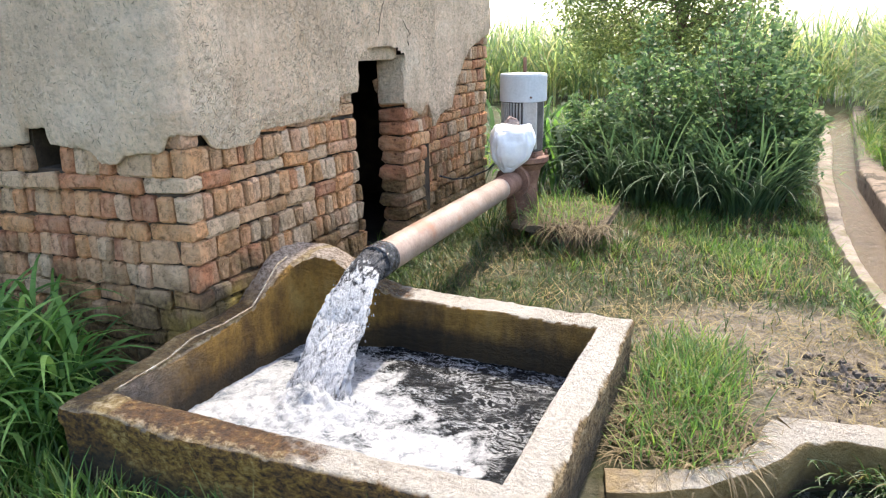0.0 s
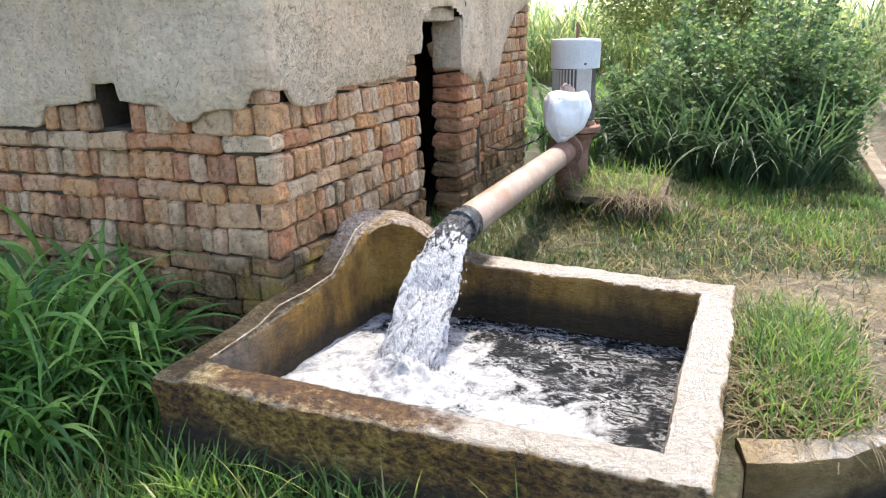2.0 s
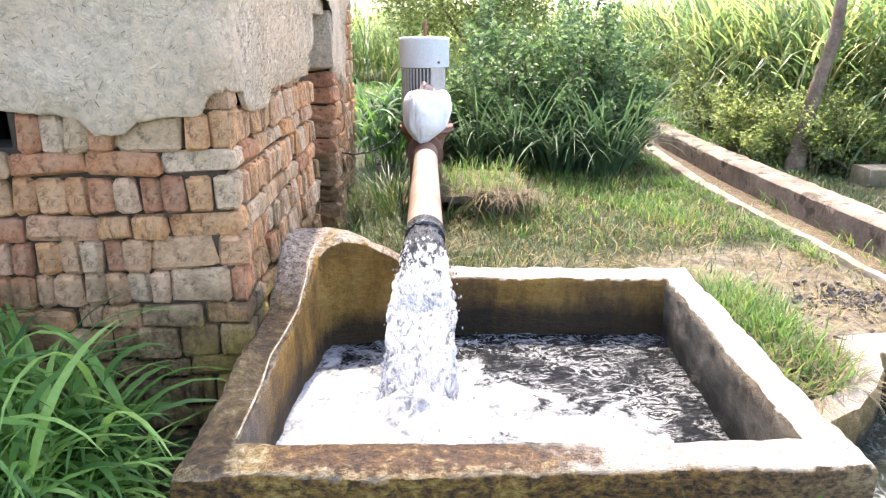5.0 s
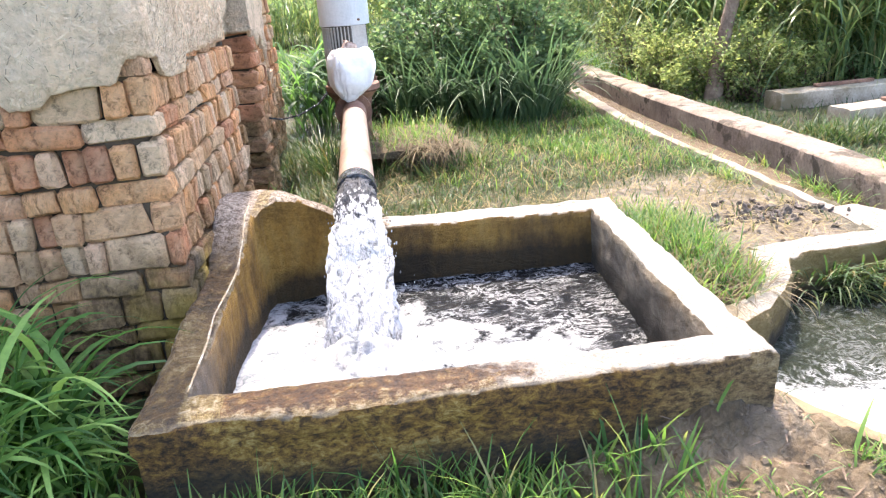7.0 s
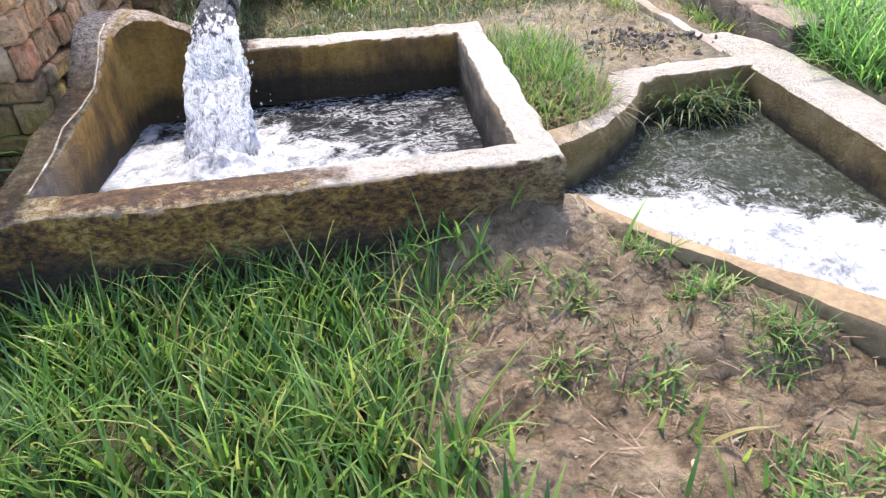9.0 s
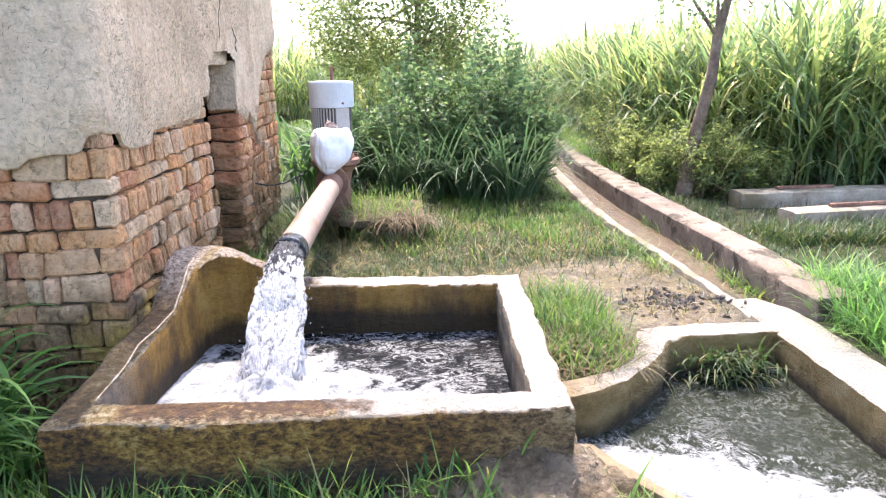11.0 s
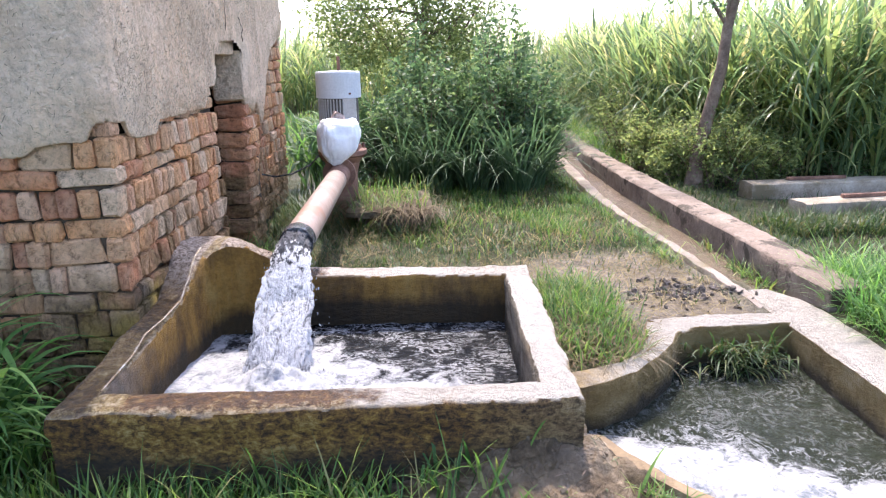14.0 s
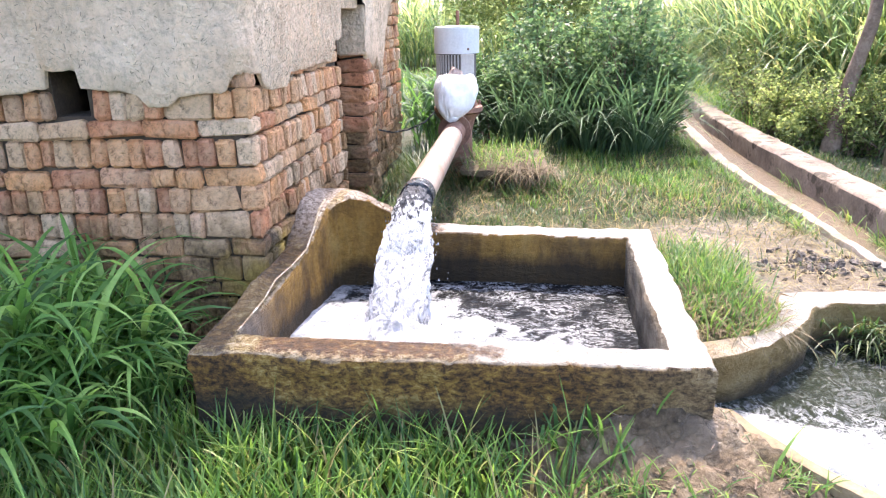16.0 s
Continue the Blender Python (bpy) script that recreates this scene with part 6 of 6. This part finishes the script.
RUBBLE = mottled("earthy_rubble", (0.04, 0.03, 0.018), (0.09, 0.068, 0.04), (0.16, 0.125, 0.075), 9, 45, 0.95, 1.0, 0.03)
old_base = tagged(new("old_pump_base"), "crumbling earth-covered slab on an undercut block by the pump", "block")
smooth_part("slab", rampart([(-1.72, 4.74, -1.70, 5.58, 0.325), (-1.40, 4.69, -1.40, 5.64, 0.345), (-1.03, 4.80, -1.05, 5.58, 0.335)], 0.275, 0.03, 0.02, 0.015, False, 3, 14, 33.0), RUBBLE, old_base)
# block below the slab; the clod-dark tone paints the shade in the hollow
smooth_part("plinth", rampart([(-1.62, 4.86, -1.62, 5.5, 0.29), (-1.38, 4.80, -1.38, 5.55, 0.29), (-1.10, 4.84, -1.10, 5.5, 0.29)], 0.0, 0.03, 0.03, 0.02, False, 6, 8, 36.0), CLAY, old_base, "dark undercut earth block")


def thatch(name, n, x0, x1, y0, y1, z, length, material, tilt, curl, label):
    bx, by = rng.uniform(x0, x1, n), rng.uniform(y0, y1, n)
    me = blades(name, np.stack([bx, by, z + rng.uniform(-0.03, 0.02, n)], 1), rng.normal(-1.57, 1.5, n), length * rng.uniform(0.5, 1.3, n), 0.0055 * rng.uniform(0.7, 1.3, n), rng.uniform(*tilt, n), rng.uniform(*curl, n), material, 5)
    tagged(new(name, me), label, "straw", kind="stuff")


thatch("base_straw", 280, -1.70, -1.04, 4.74, 5.55, 0.34, 0.24, DRY, (0.9, 1.7), (0.0, 1.2), "dry yellow straw lying over the pump base")
thatch("base_fringe", 300, -1.40, -0.98, 4.68, 4.84, 0.33, 0.26, DRY, (1.0, 1.7), (0.8, 1.6), "straw hanging over the edge of the pump base")
thatch("base_grass", 420, -1.68, -1.06, 4.72, 5.55, 0.34, 0.20, GRASS, (0.1, 1.0), (0.4, 1.4), "green grass sprouting on the pump base")
for gx, gy in ((-1.98, 4.95), (-1.62, 4.80), (-1.52, 5.25), (-2.1, 5.3), (-1.2, 4.55), (-0.9, 4.85), (-1.02, 5.4)):
    reed_clump("pump_weeds", gx, gy, 75, 0.16, 0.42 if gx < -1.4 else 0.24, 0.009, "long weeds round the iron pump head", TURF, (0.05, 0.7), (0.3, 1.7))

# ---- bricks of the pump house ----
COURSES = [(-0.02, 0.10, "edge"), (0.11, 0.18, "flat"), (0.19, 0.297, "edge"), (0.305, 0.37, "flat"), (0.378, 0.49, "edge"), (0.50, 0.572, "flat"), (0.583, 0.693, "edge"), (0.70, 0.805, "edge"), (0.813, 0.888, "flat"), (0.90, 1.015, "edge"), (1.025, 1.095, "flat"), (1.10, 1.218, "edge"), (1.228, 1.298, "flat"), (1.306, 1.42, "edge"), (1.43, 1.50, "flat"), (1.51, 1.62, "edge"), (1.63, 1.70, "flat"), (1.71, 1.82, "edge"), (1.83, 1.90, "flat")]
br = random.Random(8)
CORNERS = {1.228: 0.24, 1.10: 0.155, 1.025: 0.25, 0.90: 0.16, 0.813: 0.27, 0.70: 0.11, 0.583: 0.25, 0.50: 0.11, 0.378: 0.2, 0.305: 0.23}


def brick_mesh(size, seed, material=BRICK):
    bm = box(size, (0, 0, 0), 0)
    bmesh.ops.bevel(bm, geom=bm.edges[:], offset=0.013, segments=1, affect="EDGES")
    rnd = random.Random(seed)
    for v in bm.verts:
        v.co += Vector([rnd.uniform(-0.006, 0.006) for _ in range(3)])
    me = bpy.data.meshes.new("brick")
    bm.to_mesh(me)
    bm.free()
    me.materials.append(material)
    return me


SIZES = {"edge": (0.074, 0.11, 0.112), "flat": (0.228, 0.11, 0.072), "block": (0.16, 0.13, 0.112)}
KINDS = {k: [brick_mesh(s, 10 * i + j) for j in range(7)] for i, (k, s) in enumerate(SIZES.items())}

RED_KINDS = {"flat": [brick_mesh(SIZES["flat"], 60 + j, RED_BRICK) for j in range(7)]}


def lay(parent, kind, place, length, z0, z1, u, turn, depth=0.11, out=0.0, kinds=None):
    """One brick: place(u, w, z), w outwards; its face about flush with the wall's."""
    w = out + br.uniform(-0.020, 0.006)
    ob = hang(new("brick", br.choice((kinds or KINDS)[kind])), parent)
    size = SIZES[kind]
    c = place(u + length / 2, w - depth / 2, (z0 + z1) / 2 + br.uniform(-0.003, 0.003))
    ob.matrix_basis = Matrix.Translation(c) @ pose(0, 0, 0, br.uniform(-3, 3), br.uniform(-3.5, 3.5), turn + br.uniform(-3, 3)) @ Matrix.Diagonal((length / size[0], depth / size[1], (z1 - z0) / size[2], 1))


def lay_course(parent, place, turn, u0, u1, z0, z1, kind, low, high, gap_at=None):
    pitch, size = (0.081, 0.075) if kind == "edge" else (0.234, 0.227)
    u = u0
    first = True
    while u < u1 - 0.03:
        if kind == "flat" and first and br.random() < 0.5:
            n = 0.112
        else:
            n = size * br.uniform(0.80, 1.12)
        n = min(n, u1 - u)
        first = False
        mid = u + n / 2
        if n > 0.03 and z1 > low(mid) and z0 < high(mid) + 0.015 and not (gap_at and gap_at(mid, (z0 + z1) / 2)):
            lay(parent, kind, place, n, z0 + br.uniform(-0.005, 0.001), z1 + br.uniform(-0.004, 0.004), u, turn)
        u += n + (pitch - size) * br.uniform(0.1, 1.1)


def front_low(u):
    p = front_pose(u, 0, 0)
    return float(ground_z(p.x, p.y, False)) - 0.02


# where the joints of each course of the front wall lie, from the corner outwards
JOINTS = {1.228: (-0.115,), 1.10: (-0.08, -0.158, -0.376, -0.452, -0.525, -0.599, -0.668), 1.025: (-0.24, -0.473, -0.702, -0.92, -1.14), 0.90: (-0.089, -0.171, -0.248, -0.321, -0.396, -0.479, -0.554, -0.644, -0.72, -0.799, -0.882, -0.936, -0.998, -1.082),
          0.813: (-0.245, -0.357, -0.466, -0.70, -0.913, -1.118), 0.70: (-0.10, -0.312, -0.394, -0.461, -0.535, -0.605, -0.685, -0.747, -0.82, -0.893, -0.958, -1.036, -1.102), 0.583: (-0.057, -0.259, -0.325, -0.405, -0.475, -0.546, -0.635),
          0.50: (-0.156, -0.369, -0.496, -0.578), 0.378: (-0.118, -0.256, -0.395, -0.477), 0.305: (-0.23, -0.35, -0.57)}


def brick_kind(length, kind):
    if kind == "edge":
        return "edge" if length < 0.115 else "block"
    return "flat"


for z0, z1, kind in COURSES:
    if z0 > 1.23:
        continue
    joints = JOINTS.get(z0, (-CORNERS.get(z0, 0.15),))
    last = 0.0
    for j in joints:
        lay(wall_front, brick_kind(last - j, kind), front_pose, last - j - br.uniform(0.0, 0.006), z0 + 0.011 * z0 - 0.002, z1 + 0.011 * z1 + 0.003, j + 0.003, FRONT_TURN, 0.115, -0.004 if last else -0.012)
        last = j
    spans = [(-1.85 + br.uniform(0, 0.05), last - 0.006)]
    if z0 > 1.2:
        spans = []
    elif z0 == 1.10:
        spans = [(-1.12, HOLE_U0 - 0.004)]
    for u0, u1 in spans:
        lay_course(wall_front, front_pose, FRONT_TURN, u0, u1, z0 + 0.011 * z0, z1 + 0.011 * z1, kind, front_low, front_edge)
for z0, z1, kind in COURSES:
    if 0.15 < z0 < 1.34:
        spread = 0.16 if z0 < 0.3 else 0.10 if z0 < 0.46 else 0.04 if z0 < 0.6 else 0.0
        lay_course(wall_side, side_face, 90, 2.06 + 0.12, DOOR_Y0 + spread, z0 + 0.011 * z0, z1 + 0.011 * z1, kind, lambda u: 0.1, side_edge)
    lay_course(wall_rear, rear_face, 90, 4.74, 6.19, z0, z1, kind, lambda u: 0.25, rear_edge)
for k in range(14):
    z0 = 0.10 + 0.103 * k
    first = 0.225 if k % 2 else 0.115
    worn = br.uniform(-0.02, 0.02)
    lay(wall_side, "flat", side_face, first, z0, z0 + br.uniform(0.094, 0.102), DOOR_Y1 + worn, 90, 0.21, 0.006, RED_KINDS if z0 < 1.14 else None)
    if z0 < 1.22:
        end = 4.70 if z0 > 0.88 else 4.56 if z0 > 0.35 else 4.64
        lay_course(wall_side, side_face, 90, DOOR_Y1 + worn + first + 0.008, end, z0, z0 + 0.097, "flat" if k % 3 else "edge", lambda u: 0.1, lambda u: 2.0)
sward("lip_grass", scatter(4200, 0.40, 0.74, 3.7, 6.9, lambda x, y: (np.abs(x - (0.70 - 0.06 * (y - 3.2))) < 0.12) * ((wobble(x, y, 5, 61) > -0.1) | ((y > 4.6) & (y < 5.5)))), 0.15, 0.007, (0.3, 1.2), (0.3, 1.3), GRASS, "grass growing over the channel's lip")
